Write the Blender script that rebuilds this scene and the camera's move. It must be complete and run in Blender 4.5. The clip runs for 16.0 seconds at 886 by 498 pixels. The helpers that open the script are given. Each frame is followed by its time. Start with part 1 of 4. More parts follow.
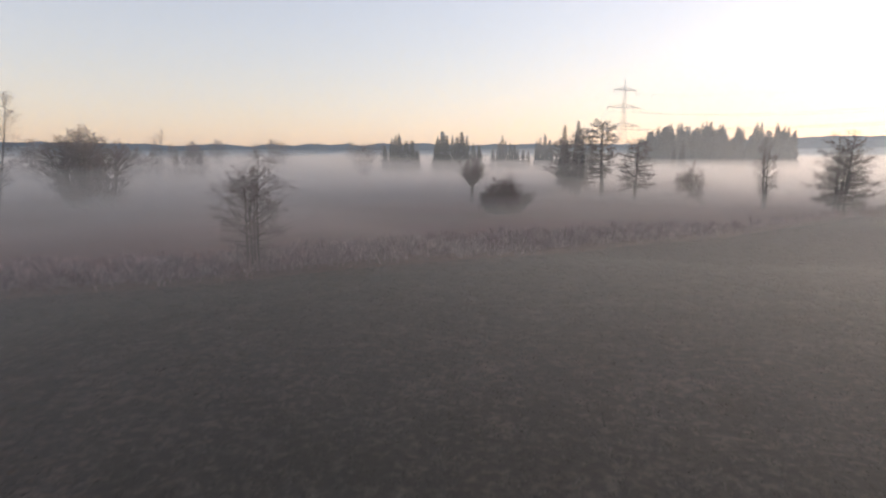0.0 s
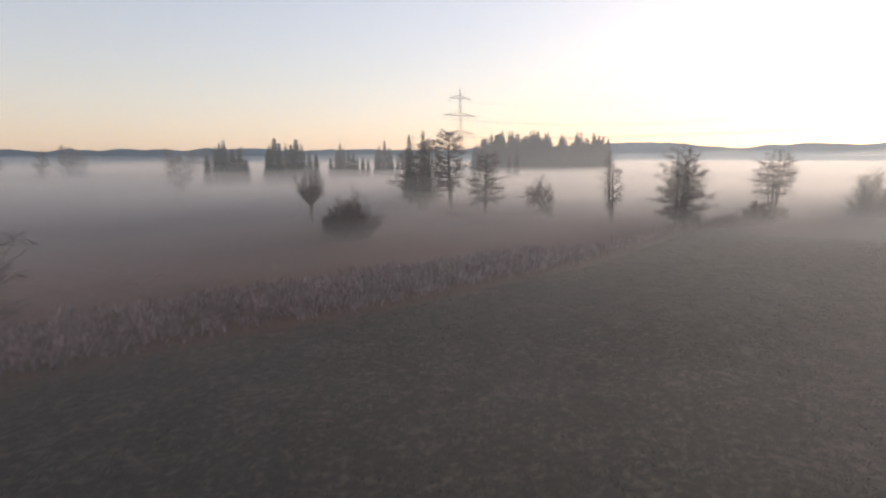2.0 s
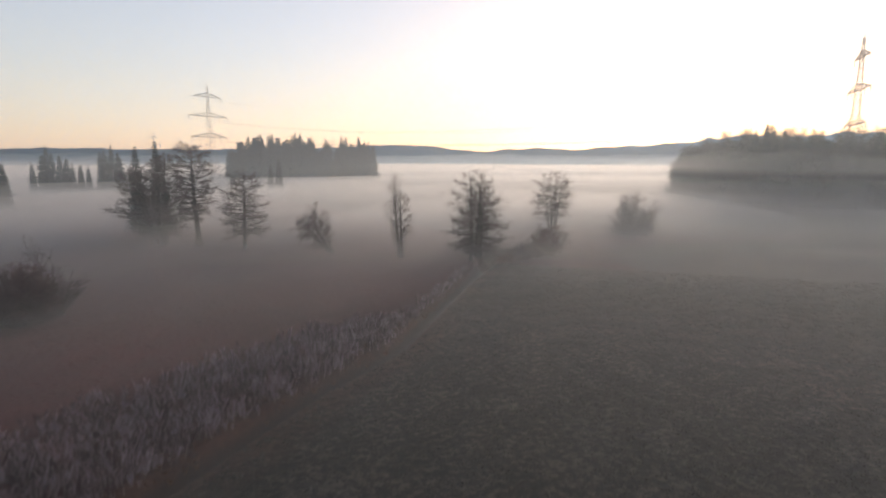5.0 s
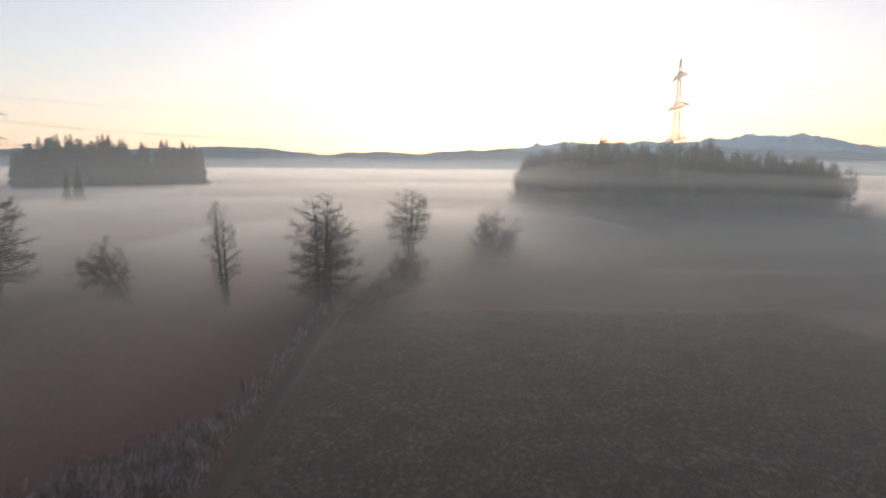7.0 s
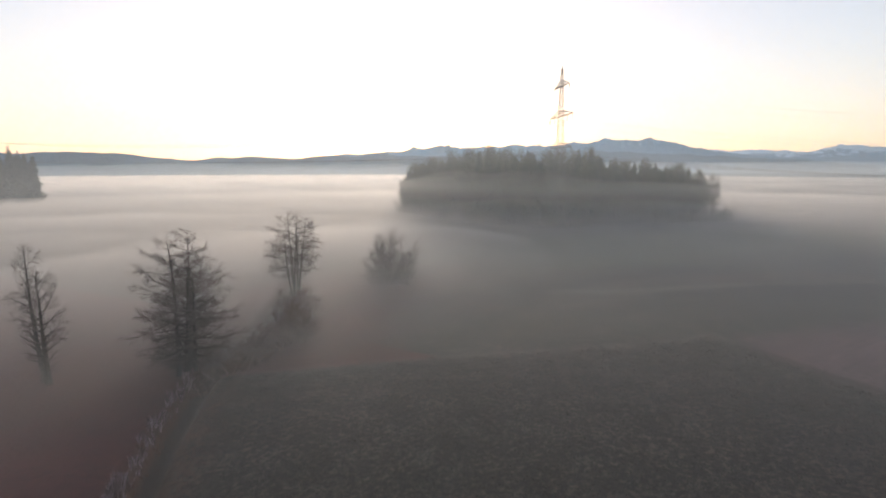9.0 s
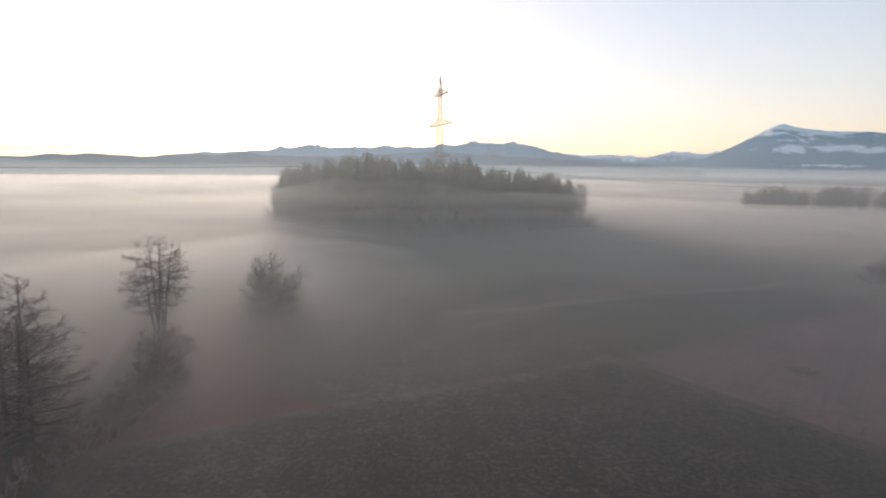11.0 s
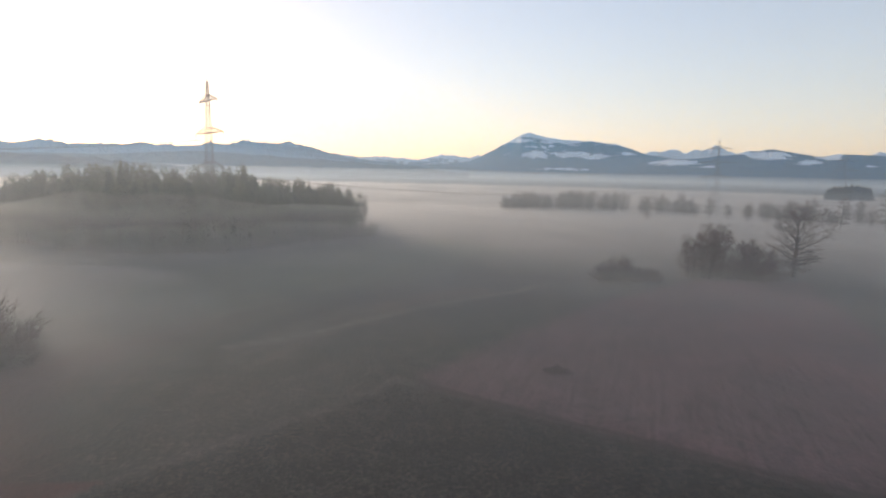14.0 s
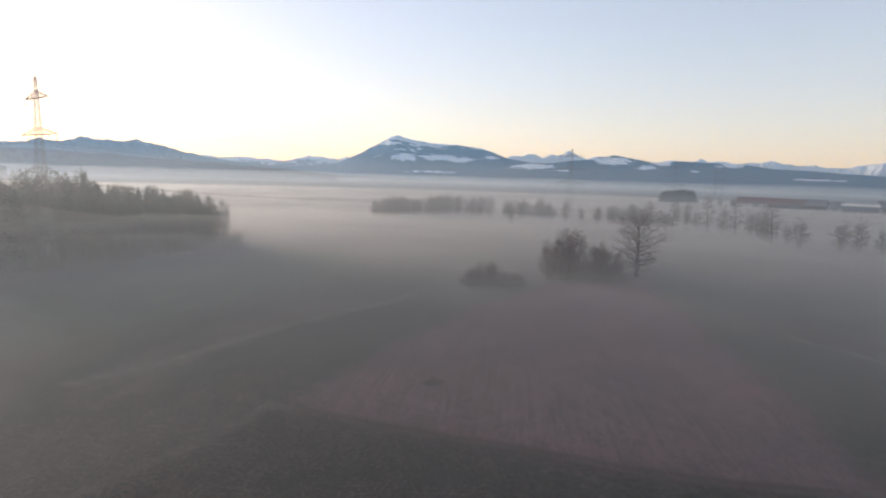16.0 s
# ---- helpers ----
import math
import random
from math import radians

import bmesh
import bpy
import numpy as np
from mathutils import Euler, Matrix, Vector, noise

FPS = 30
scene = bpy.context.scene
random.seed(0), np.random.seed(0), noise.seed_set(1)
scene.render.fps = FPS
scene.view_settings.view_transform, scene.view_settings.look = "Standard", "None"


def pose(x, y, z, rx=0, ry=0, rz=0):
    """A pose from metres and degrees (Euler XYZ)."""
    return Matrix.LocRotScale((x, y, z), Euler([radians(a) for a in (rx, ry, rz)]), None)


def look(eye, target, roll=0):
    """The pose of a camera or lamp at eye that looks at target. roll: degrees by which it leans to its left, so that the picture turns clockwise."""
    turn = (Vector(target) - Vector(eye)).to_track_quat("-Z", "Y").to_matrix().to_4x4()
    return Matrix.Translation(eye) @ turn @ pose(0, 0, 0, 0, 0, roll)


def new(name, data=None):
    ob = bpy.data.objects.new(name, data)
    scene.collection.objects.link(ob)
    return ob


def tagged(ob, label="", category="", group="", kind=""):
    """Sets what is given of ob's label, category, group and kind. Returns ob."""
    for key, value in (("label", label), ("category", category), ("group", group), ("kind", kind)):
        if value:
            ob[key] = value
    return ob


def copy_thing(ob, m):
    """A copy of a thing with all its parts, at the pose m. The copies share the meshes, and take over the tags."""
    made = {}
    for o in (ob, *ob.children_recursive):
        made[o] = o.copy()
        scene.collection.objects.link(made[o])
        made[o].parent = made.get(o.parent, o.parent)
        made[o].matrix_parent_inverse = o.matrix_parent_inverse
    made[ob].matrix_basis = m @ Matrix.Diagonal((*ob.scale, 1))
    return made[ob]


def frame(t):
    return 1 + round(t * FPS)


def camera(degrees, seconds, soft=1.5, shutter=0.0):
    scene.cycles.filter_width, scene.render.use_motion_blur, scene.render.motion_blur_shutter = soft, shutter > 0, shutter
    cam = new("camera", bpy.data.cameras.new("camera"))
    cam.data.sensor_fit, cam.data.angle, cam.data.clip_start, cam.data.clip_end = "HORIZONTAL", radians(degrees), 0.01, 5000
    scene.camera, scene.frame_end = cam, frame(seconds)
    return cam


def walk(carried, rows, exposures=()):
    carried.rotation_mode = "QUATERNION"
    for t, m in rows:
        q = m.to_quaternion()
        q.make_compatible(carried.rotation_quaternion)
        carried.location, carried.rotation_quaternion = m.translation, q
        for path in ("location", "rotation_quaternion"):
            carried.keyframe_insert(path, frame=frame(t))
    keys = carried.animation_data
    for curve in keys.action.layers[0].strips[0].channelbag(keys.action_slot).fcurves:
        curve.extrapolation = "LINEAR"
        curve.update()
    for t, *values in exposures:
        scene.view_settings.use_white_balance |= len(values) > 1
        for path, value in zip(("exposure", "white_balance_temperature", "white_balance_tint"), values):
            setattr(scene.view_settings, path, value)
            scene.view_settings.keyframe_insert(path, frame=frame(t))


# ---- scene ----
cam = camera(76.4, 16.0, soft=1.8, shutter=0.5)
PATH = [
    (0, (1.969, -4.332, 10.493), (1.754, -2.372, 10.16), -0.2),
    (0.5, (1.661, -0.962, 10.821), (1.561, 1.008, 10.493), -0.3),
    (1, (1.238, 2.419, 11.282), (1.269, 4.392, 10.956), -0.3),
    (1.5, (0.996, 5.786, 11.781), (1.185, 7.75, 11.459), -0.3),
    (2, (1.022, 9.024, 12.293), (1.364, 10.969, 11.973), -0.4),
    (2.5, (1.1, 12.111, 12.896), (1.595, 14.022, 12.577), -0.2),
    (3, (1.478, 15.434, 13.481), (2.11, 17.305, 13.162), -0.0),
    (3.5, (2.242, 19.081, 14.161), (3.016, 20.898, 13.844), -0.1),
    (4, (3.261, 22.517, 14.704), (4.157, 24.277, 14.387), -0.1),
    (6.5, (12.831, 37.531, 18.199), (14.222, 38.932, 17.881), 0.4),
    (7, (15.21, 40.697, 18.609), (16.711, 41.983, 18.299), 0.5),
    (7.5, (17.677, 43.547, 18.984), (19.259, 44.733, 18.681), 0.4),
    (8, (19.936, 45.902, 19.367), (21.583, 46.996, 19.07), 0.1),
    (10.5, (26.824, 54.559, 22.731), (28.688, 55.22, 22.436), 0.7),
    (11, (27.246, 55.084, 23.25), (29.155, 55.606, 22.959), 0.8),
    (11.5, (27.183, 55.299, 23.834), (29.124, 55.684, 23.546), 0.9),
    (12, (27.061, 55.528, 24.46), (29.024, 55.782, 24.174), 1.0),
    (12.5, (26.964, 55.635, 25.114), (28.94, 55.765, 24.831), 1.1),
    (13, (27.104, 55.664, 25.716), (29.084, 55.658, 25.435), 1.2),
    (13.5, (27.224, 55.68, 26.315), (29.201, 55.558, 26.037), 1.2),
    (14, (27.135, 55.745, 26.936), (29.101, 55.508, 26.661), 1.3),
    (14.5, (26.973, 55.935, 27.57), (28.923, 55.584, 27.298), 1.4),
    (15, (26.84, 56.068, 28.129), (28.767, 55.605, 27.862), 1.6),
    (15.5, (26.873, 56.188, 28.61), (28.771, 55.619, 28.346), 1.6),
    (16, (27.046, 56.077, 29.003), (28.91, 55.398, 28.746), 1.7),
]
walk(cam, [(t, look(eye, target, roll)) for t, eye, target, roll in PATH], [(0, 0.51, 6500, 18), (1.5, 0.43, 6500, 17), (3.5, 0.24, 6450, 16), (7, 0.19, 6250, 13), (10.5, 0.33, 6250, 13), (13.5, 0.35, 6250, 13), (16, 0.48, 6220, 15)])

# ---- world, sun, exposure ----
SUN_AZ = 57.0          # clockwise from +y
SUN_EL = 6.0
world = bpy.data.worlds.new("dawn")
scene.world = world
world.use_nodes = True
wn = world.node_tree
sky = wn.nodes.new("ShaderNodeTexSky")
sky.sky_type = "NISHITA"
sky.sun_disc = False
sky.sun_elevation = radians(SUN_EL)
sky.sun_rotation = radians(SUN_AZ)
sky.altitude = 400
sky.air_density = 1.0
sky.dust_density = 1.0
sky.ozone_density = 1.5
wbg = wn.nodes["Background"]
wbg.inputs["Strength"].default_value = 0.345
soften = wn.nodes.new("ShaderNodeGamma")
soften.inputs["Gamma"].default_value = 0.62
pale = wn.nodes.new("ShaderNodeHueSaturation")
pale.inputs["Saturation"].default_value = 0.92
wn.links.new(sky.outputs[0], soften.inputs["Color"])
wn.links.new(soften.outputs[0], pale.inputs["Color"])
blush = wn.nodes.new("ShaderNodeMix")
blush.data_type, blush.blend_type = "RGBA", "MULTIPLY"
blush.inputs[0].default_value = 1.0
blush.inputs[7].default_value = (1.055, 0.965, 0.985, 1)
wn.links.new(pale.outputs[0], blush.inputs[6])
wn.links.new(blush.outputs[2], wbg.inputs["Color"])
sun_way = Vector((math.sin(radians(SUN_AZ)) * math.cos(radians(SUN_EL)), math.cos(radians(SUN_AZ)) * math.cos(radians(SUN_EL)), math.sin(radians(SUN_EL))))
sun = new("sun", bpy.data.lights.new("sun", "SUN"))
sun.data.energy = 3.4
sun.data.angle = radians(20)
sun.data.color = (1.0, 0.94, 0.85)
sun.matrix_world = look(sun_way * 100, (0, 0, 0))


# ---- materials ----
def nodes_of(name):
    m = bpy.data.materials.new(name)
    m.use_nodes = True
    t = m.node_tree
    return m, t, t.nodes["Principled BSDF"]


def noise_of(t, scale, detail=4.0, rough=0.6, vec=None, stretch=None):
    co = t.nodes.new("ShaderNodeNewGeometry").outputs["Position"] if vec is None else vec
    if stretch:
        mp = t.nodes.new("ShaderNodeMapping")
        mp.inputs["Scale"].default_value = stretch
        t.links.new(co, mp.inputs["Vector"])
        co = mp.outputs[0]
    n = t.nodes.new("ShaderNodeTexNoise")
    n.inputs["Scale"].default_value, n.inputs["Detail"].default_value, n.inputs["Roughness"].default_value = scale, detail, rough
    t.links.new(co, n.inputs["Vector"])
    return n.outputs["Fac"]


def ramp_of(t, fac, stops):
    r = t.nodes.new("ShaderNodeValToRGB")
    els = r.color_ramp.elements
    while len(els) < len(stops):
        els.new(0.5)
    for e, (pos, col) in zip(els, stops):
        e.position, e.color = pos, (*col, 1)
    t.links.new(fac, r.inputs[0])
    return r.outputs[0]


def mix_of(t, fac, a, b, kind="MIX"):
    n = t.nodes.new("ShaderNodeMix")
    n.data_type, n.blend_type = "RGBA", kind
    for sock, v in ((n.inputs[0], fac), (n.inputs[6], a), (n.inputs[7], b)):
        if isinstance(v, (int, float)):
            sock.default_value = v
        elif isinstance(v, tuple):
            sock.default_value = (*v, 1)
        else:
            t.links.new(v, sock)
    return n.outputs[2]


def turned_of(t, degrees):
    """The place, turned about the vertical."""
    mp = t.nodes.new("ShaderNodeMapping")
    mp.inputs["Rotation"].default_value = (0, 0, radians(degrees))
    t.links.new(t.nodes.new("ShaderNodeNewGeometry").outputs["Position"], mp.inputs["Vector"])
    return mp.outputs[0]


def math_of(t, op, a, b=0.0, clamp=False):
    n = t.nodes.new("ShaderNodeMath")
    n.operation, n.use_clamp = op, clamp
    for sock, v in zip(n.inputs, (a, b)):
        if isinstance(v, (int, float)):
            sock.default_value = v
        else:
            t.links.new(v, sock)
    return n.outputs[0]


def attr_of(t, name):
    a = t.nodes.new("ShaderNodeAttribute")
    a.attribute_name = name
    return a.outputs["Fac"]


def bump_of(t, bsdf, height, strength, dist):
    b = t.nodes.new("ShaderNodeBump")
    b.inputs["Strength"].default_value, b.inputs["Distance"].default_value = strength, dist
    t.links.new(height, b.inputs["Height"])
    t.links.new(b.outputs[0], bsdf.inputs["Normal"])


def simple(name, stops, scale, rough=0.85, metal=0.0, bump=0.0, dist=0.02, island=0.0, stretch=None):
    """A material with colour varied by noise, and by piece or object."""
    m, t, b = nodes_of(name)
    fac = noise_of(t, scale, stretch=stretch)
    if island:
        g = t.nodes.new("ShaderNodeNewGeometry")
        v = math_of(t, "MULTIPLY", math_of(t, "SUBTRACT", g.outputs["Random Per Island"], 0.5), island)
        fac = math_of(t, "ADD", fac, v, True)
    t.links.new(ramp_of(t, fac, stops), b.inputs["Base Color"])
    b.inputs["Roughness"].default_value, b.inputs["Metallic"].default_value = rough, metal
    b.inputs["Specular IOR Level"].default_value = 0.2
    if bump:
        bump_of(t, b, noise_of(t, scale * 4), bump, dist)
    return m


BARK = simple("bark", ((0.3, (0.030, 0.026, 0.023)), (0.7, (0.085, 0.072, 0.062))), 3.0, 0.9, bump=0.6, stretch=(1, 1, 0.25))
TWIG = simple("frosted twigs", ((0.3, (0.080, 0.064, 0.057)), (0.75, (0.220, 0.186, 0.176))), 0.8, 0.9, island=0.4)
TWIG_RED = simple("reddish twigs", ((0.3, (0.075, 0.047, 0.044)), (0.75, (0.185, 0.128, 0.122))), 0.8, 0.9, island=0.4)
TWIG_OLIVE = simple("olive twigs", ((0.3, (0.046, 0.055, 0.034)), (0.75, (0.120, 0.136, 0.088))), 0.3, 0.9, island=0.4)
NEEDLE = simple("spruce needles", ((0.3, (0.022, 0.034, 0.026)), (0.75, (0.066, 0.084, 0.064))), 0.9, 0.85, island=0.5)
REED = simple("frosted reed", ((0.2, (0.065, 0.026, 0.023)), (0.5, (0.185, 0.108, 0.113)), (0.85, (0.45, 0.335, 0.345))), 0.5, 0.85, island=0.7)
SEDGE = simple("brown sedge", ((0.25, (0.075, 0.026, 0.014)), (0.8, (0.170, 0.074, 0.044))), 0.7, 0.9, island=0.6)
BRAMBLE = simple("frosted brambles", ((0.2, (0.060, 0.024, 0.016)), (0.55, (0.13, 0.070, 0.052)), (0.85, (0.25, 0.175, 0.150))), 0.6, 0.9, island=0.6)
GRASS = simple("frosted grass", ((0.2, (0.015, 0.0135, 0.010)), (0.6, (0.043, 0.037, 0.031)), (0.9, (0.108, 0.094, 0.084))), 0.35, 0.9, island=0.6)
STEEL = simple("galvanised steel", ((0.3, (0.07, 0.072, 0.075)), (0.7, (0.12, 0.12, 0.12))), 0.6, 0.55, 0.4)
WIRE = simple("conductor", ((0.3, (0.08, 0.08, 0.08)), (0.7, (0.12, 0.12, 0.12))), 0.5, 0.5, 0.5)
TILE = simple("red roof tiles", ((0.3, (0.10, 0.038, 0.034)), (0.7, (0.16, 0.06, 0.052))), 0.8, 0.9)
SLATE = simple("grey roof", ((0.3, (0.10, 0.10, 0.11)), (0.7, (0.17, 0.17, 0.18))), 0.8, 0.8)
PLASTER = simple("pale plaster", ((0.3, (0.42, 0.40, 0.37)), (0.7, (0.55, 0.53, 0.49))), 0.4, 0.9)
TIMBER = simple("dark boards", ((0.3, (0.07, 0.05, 0.04)), (0.7, (0.13, 0.10, 0.08))), 1.2, 0.9)
GLASSY = simple("window glass", ((0.3, (0.03, 0.035, 0.04)), (0.7, (0.05, 0.055, 0.06))), 0.5, 0.15)


def ground_material():
    m, t, b = nodes_of("meadow ground")
    big, mid, fine = noise_of(t, 0.035, 5), noise_of(t, 0.35, 5), noise_of(t, 2.1, 4, 0.62)
    grain = math_of(t, "ADD", math_of(t, "MULTIPLY", mid, 0.28), math_of(t, "MULTIPLY", fine, 0.72))
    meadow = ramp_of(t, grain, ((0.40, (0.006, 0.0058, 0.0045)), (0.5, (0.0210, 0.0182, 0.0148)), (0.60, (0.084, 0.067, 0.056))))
    wet = ramp_of(t, grain, ((0.35, (0.050, 0.0125, 0.0100)), (0.65, (0.108, 0.036, 0.031))))
    rows = noise_of(t, 0.7, 5, 0.75, vec=turned_of(t, 27.0), stretch=(0.07, 2.2, 1))
    red = ramp_of(t, math_of(t, "ADD", math_of(t, "MULTIPLY", rows, 0.36), math_of(t, "MULTIPLY", grain, 0.64)), ((0.40, (0.048, 0.026, 0.028)), (0.60, (0.150, 0.092, 0.099))))
    streak = noise_of(t, 0.12, 5, 0.65, vec=turned_of(t, 35.0), stretch=(0.25, 1.2, 1))
    sward = math_of(t, "ADD", math_of(t, "MULTIPLY", grain, 0.55), math_of(t, "MULTIPLY", streak, 0.45))
    pale = ramp_of(t, sward, ((0.37, (0.034, 0.034, 0.029)), (0.63, (0.096, 0.094, 0.084))))
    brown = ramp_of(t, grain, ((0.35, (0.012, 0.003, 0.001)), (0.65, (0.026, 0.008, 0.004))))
    verge = ramp_of(t, grain, ((0.35, (0.050, 0.020, 0.012)), (0.65, (0.120, 0.055, 0.036))))
    margin = ramp_of(t, grain, ((0.35, (0.042, 0.021, 0.014)), (0.65, (0.092, 0.052, 0.037))))
    green = ramp_of(t, sward, ((0.37, (0.040, 0.048, 0.030)), (0.63, (0.105, 0.116, 0.080))))
    rusty = ramp_of(t, sward, ((0.40, (0.074, 0.052, 0.040)), (0.60, (0.170, 0.124, 0.098))))
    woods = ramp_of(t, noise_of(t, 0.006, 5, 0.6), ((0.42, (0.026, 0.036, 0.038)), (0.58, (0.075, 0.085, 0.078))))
    path = ramp_of(t, grain, ((0.3, (0.17, 0.145, 0.125)), (0.7, (0.29, 0.26, 0.24))))
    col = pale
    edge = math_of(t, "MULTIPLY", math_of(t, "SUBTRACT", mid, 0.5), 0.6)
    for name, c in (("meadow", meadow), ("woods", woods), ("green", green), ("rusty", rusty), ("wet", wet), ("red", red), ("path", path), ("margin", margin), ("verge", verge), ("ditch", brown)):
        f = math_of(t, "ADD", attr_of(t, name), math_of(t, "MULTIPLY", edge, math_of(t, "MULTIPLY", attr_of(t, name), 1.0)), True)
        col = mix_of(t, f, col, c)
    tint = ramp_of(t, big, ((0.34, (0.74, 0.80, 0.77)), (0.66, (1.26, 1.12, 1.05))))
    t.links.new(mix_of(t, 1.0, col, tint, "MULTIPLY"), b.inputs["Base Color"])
    b.inputs["Roughness"].default_value = 0.95
    b.inputs["Specular IOR Level"].default_value = 0.1
    bump_of(t, b, math_of(t, "ADD", fine, math_of(t, "MULTIPLY", mid, 2.0)), 1.0, 0.2)
    return m


GROUND = ground_material()


def mountain_material(name, snow_low, snow_high, rock, patch=3.2):
    """Wooded or rocky slopes, snow above a ragged line and on open clearings."""
    m, t, b = nodes_of(name)
    g = t.nodes.new("ShaderNodeNewGeometry")
    sep = t.nodes.new("ShaderNodeSeparateXYZ")
    t.links.new(g.outputs["Position"], sep.inputs[0])
    n1, n2 = noise_of(t, 0.0042, 5, 0.6, stretch=(1, 1, 3.5)), noise_of(t, 0.022, 5, 0.7, stretch=(1, 1, 2))
    n = math_of(t, "ADD", math_of(t, "MULTIPLY", n1, 0.6), math_of(t, "MULTIPLY", n2, 0.4))
    h = math_of(t, "DIVIDE", math_of(t, "SUBTRACT", sep.outputs["Z"], snow_low), snow_high - snow_low)
    f = math_of(t, "ADD", h, math_of(t, "MULTIPLY", math_of(t, "SUBTRACT", n, 0.5), patch))
    field = math_of(t, "ADD", attr_of(t, "clearing"), math_of(t, "MULTIPLY", math_of(t, "SUBTRACT", n2, 0.5), 1.7))
    snow = math_of(t, "MAXIMUM", math_of(t, "MULTIPLY", ramp_of(t, f, ((0.47, (0, 0, 0)), (0.60, (1, 1, 1)))), 0.85), ramp_of(t, field, ((0.45, (0, 0, 0)), (0.58, (1, 1, 1)))))
    dark = ramp_of(t, n2, ((0.3, tuple(c * 0.6 for c in rock)), (0.7, tuple(c * 1.4 for c in rock))))
    t.links.new(mix_of(t, snow, dark, (0.62, 0.66, 0.72)), b.inputs["Base Color"])
    b.inputs["Roughness"].default_value = 0.95
    b.inputs["Specular IOR Level"].default_value = 0.1
    return m


def mist(name, density, color=(1, 1, 1), g=0.35):
    m = bpy.data.materials.new(name)
    m.use_nodes = True
    t = m.node_tree
    t.nodes.clear()
    out = t.nodes.new("ShaderNodeOutputMaterial")
    v = t.nodes.new("ShaderNodeVolumeScatter")
    v.inputs["Color"].default_value = (*color, 1)
    v.inputs["Density"].default_value = density
    v.inputs["Anisotropy"].default_value = g
    t.links.new(v.outputs[0], out.inputs["Volume"])
    return m


# ---- mesh helpers ----
def mesh_of(name, verts, faces, material, smooth=False):
    me = bpy.data.meshes.new(name)
    me.from_pydata(verts, [], faces)
    me.materials.append(material)
    if smooth:
        me.polygons.foreach_set("use_smooth", [True] * len(me.polygons))
    me.update()
    return me


def part(name, me, parent, label=""):
    ob = new(name, me)
    ob.parent = parent
    if label:
        tagged(ob, label)
    return ob


def thing(name, x, y, z=0.0, turn=0.0, label="", category="", group="", kind=""):
    ob = new(name)
    ob.matrix_basis = pose(x, y, z, 0, 0, turn)
    return tagged(ob, label, category, group, kind)


class Shape:
    """Vertices and faces of tapered tubes, bars and plates, gathered into one mesh."""

    def __init__(self):
        self.v, self.f = [], []

    def tube(self, pts, radii, sides=4):
        base = len(self.v)
        for i, p in enumerate(pts):
            d = (pts[min(i + 1, len(pts) - 1)] - pts[max(i - 1, 0)])
            if d.length < 1e-9:
                d = Vector((0, 0, 1))
            d.normalize()
            a = d.cross(Vector((0.31, 0.95, 0.07))).normalized()
            b = d.cross(a)
            for k in range(sides):
                w = 2 * math.pi * k / sides
                self.v.append(p + (a * math.cos(w) + b * math.sin(w)) * radii[i])
        for i in range(len(pts) - 1):
            for k in range(sides):
                q = base + i * sides
                self.f.append((q + k, q + (k + 1) % sides, q + sides + (k + 1) % sides, q + sides + k))
        self.f.append(tuple(base + (len(pts) - 1) * sides + k for k in range(sides)))
        self.f.append(tuple(base + sides - 1 - k for k in range(sides)))

    def bar(self, p, q, r, sides=4):
        self.tube([Vector(p), Vector(q)], [r, r], sides)

    def box(self, lo, hi):
        b = len(self.v)
        self.v += [Vector((x, y, z)) for x in (lo[0], hi[0]) for y in (lo[1], hi[1]) for z in (lo[2], hi[2])]
        self.f += [tuple(b + i for i in q) for q in ((0, 1, 3, 2), (4, 6, 7, 5), (0, 4, 5, 1), (2, 3, 7, 6), (0, 2, 6, 4), (1, 5, 7, 3))]

    def poly(self, pts):
        b = len(self.v)
        self.v += [Vector(p) for p in pts]
        self.f.append(tuple(range(b, b + len(pts))))

    def mesh(self, name, material, smooth=False):
        return mesh_of(name, [tuple(p) for p in self.v], self.f, material, smooth)


# ---- plan: ditch line and field edges ----
DITCH = [(-160, -40), (-60, 19), (-35, 33.5), (-22, 40), (-14, 44.5), (1.5, 53), (6.5, 56), (20, 64.7), (29, 69.3), (38, 77.3), (50, 88), (58.5, 94.5)]
EDGE = [(58.5, 94.5), (65.2, 88.5), (71.4, 82.4), (79, 73.6), (86, 64.5), (93, 56.2), (97.4, 52.9), (93.4, 48.4), (86.5, 39.9), (80.5, 31), (71.2, 20.6), (65, 11.6), (61, 3.4), (58, -6), (40, -34), (10, -80)]


def along(line, step):
    out = []
    for (ax, ay), (bx, by) in zip(line, line[1:]):
        n = max(1, int(math.hypot(bx - ax, by - ay) / step))
        out += [(ax + (bx - ax) * i / n, ay + (by - ay) * i / n) for i in range(n)]
    return out + [line[-1]]


def distance_to(X, Y, line):
    best = np.full(X.shape, 1e9)
    for (ax, ay), (bx, by) in zip(line, line[1:]):
        dx, dy = bx - ax, by - ay
        u = np.clip(((X - ax) * dx + (Y - ay) * dy) / (dx * dx + dy * dy), 0, 1)
        best = np.minimum(best, np.hypot(X - ax - u * dx, Y - ay - u * dy))
    return best


def inside(X, Y, poly):
    c = np.zeros(X.shape, bool)
    for (ax, ay), (bx, by) in zip(poly, poly[1:] + poly[:1]):
        if ay != by:
            c ^= ((ay > Y) != (by > Y)) & (X < (bx - ax) * (Y - ay) / (by - ay) + ax)
    return c


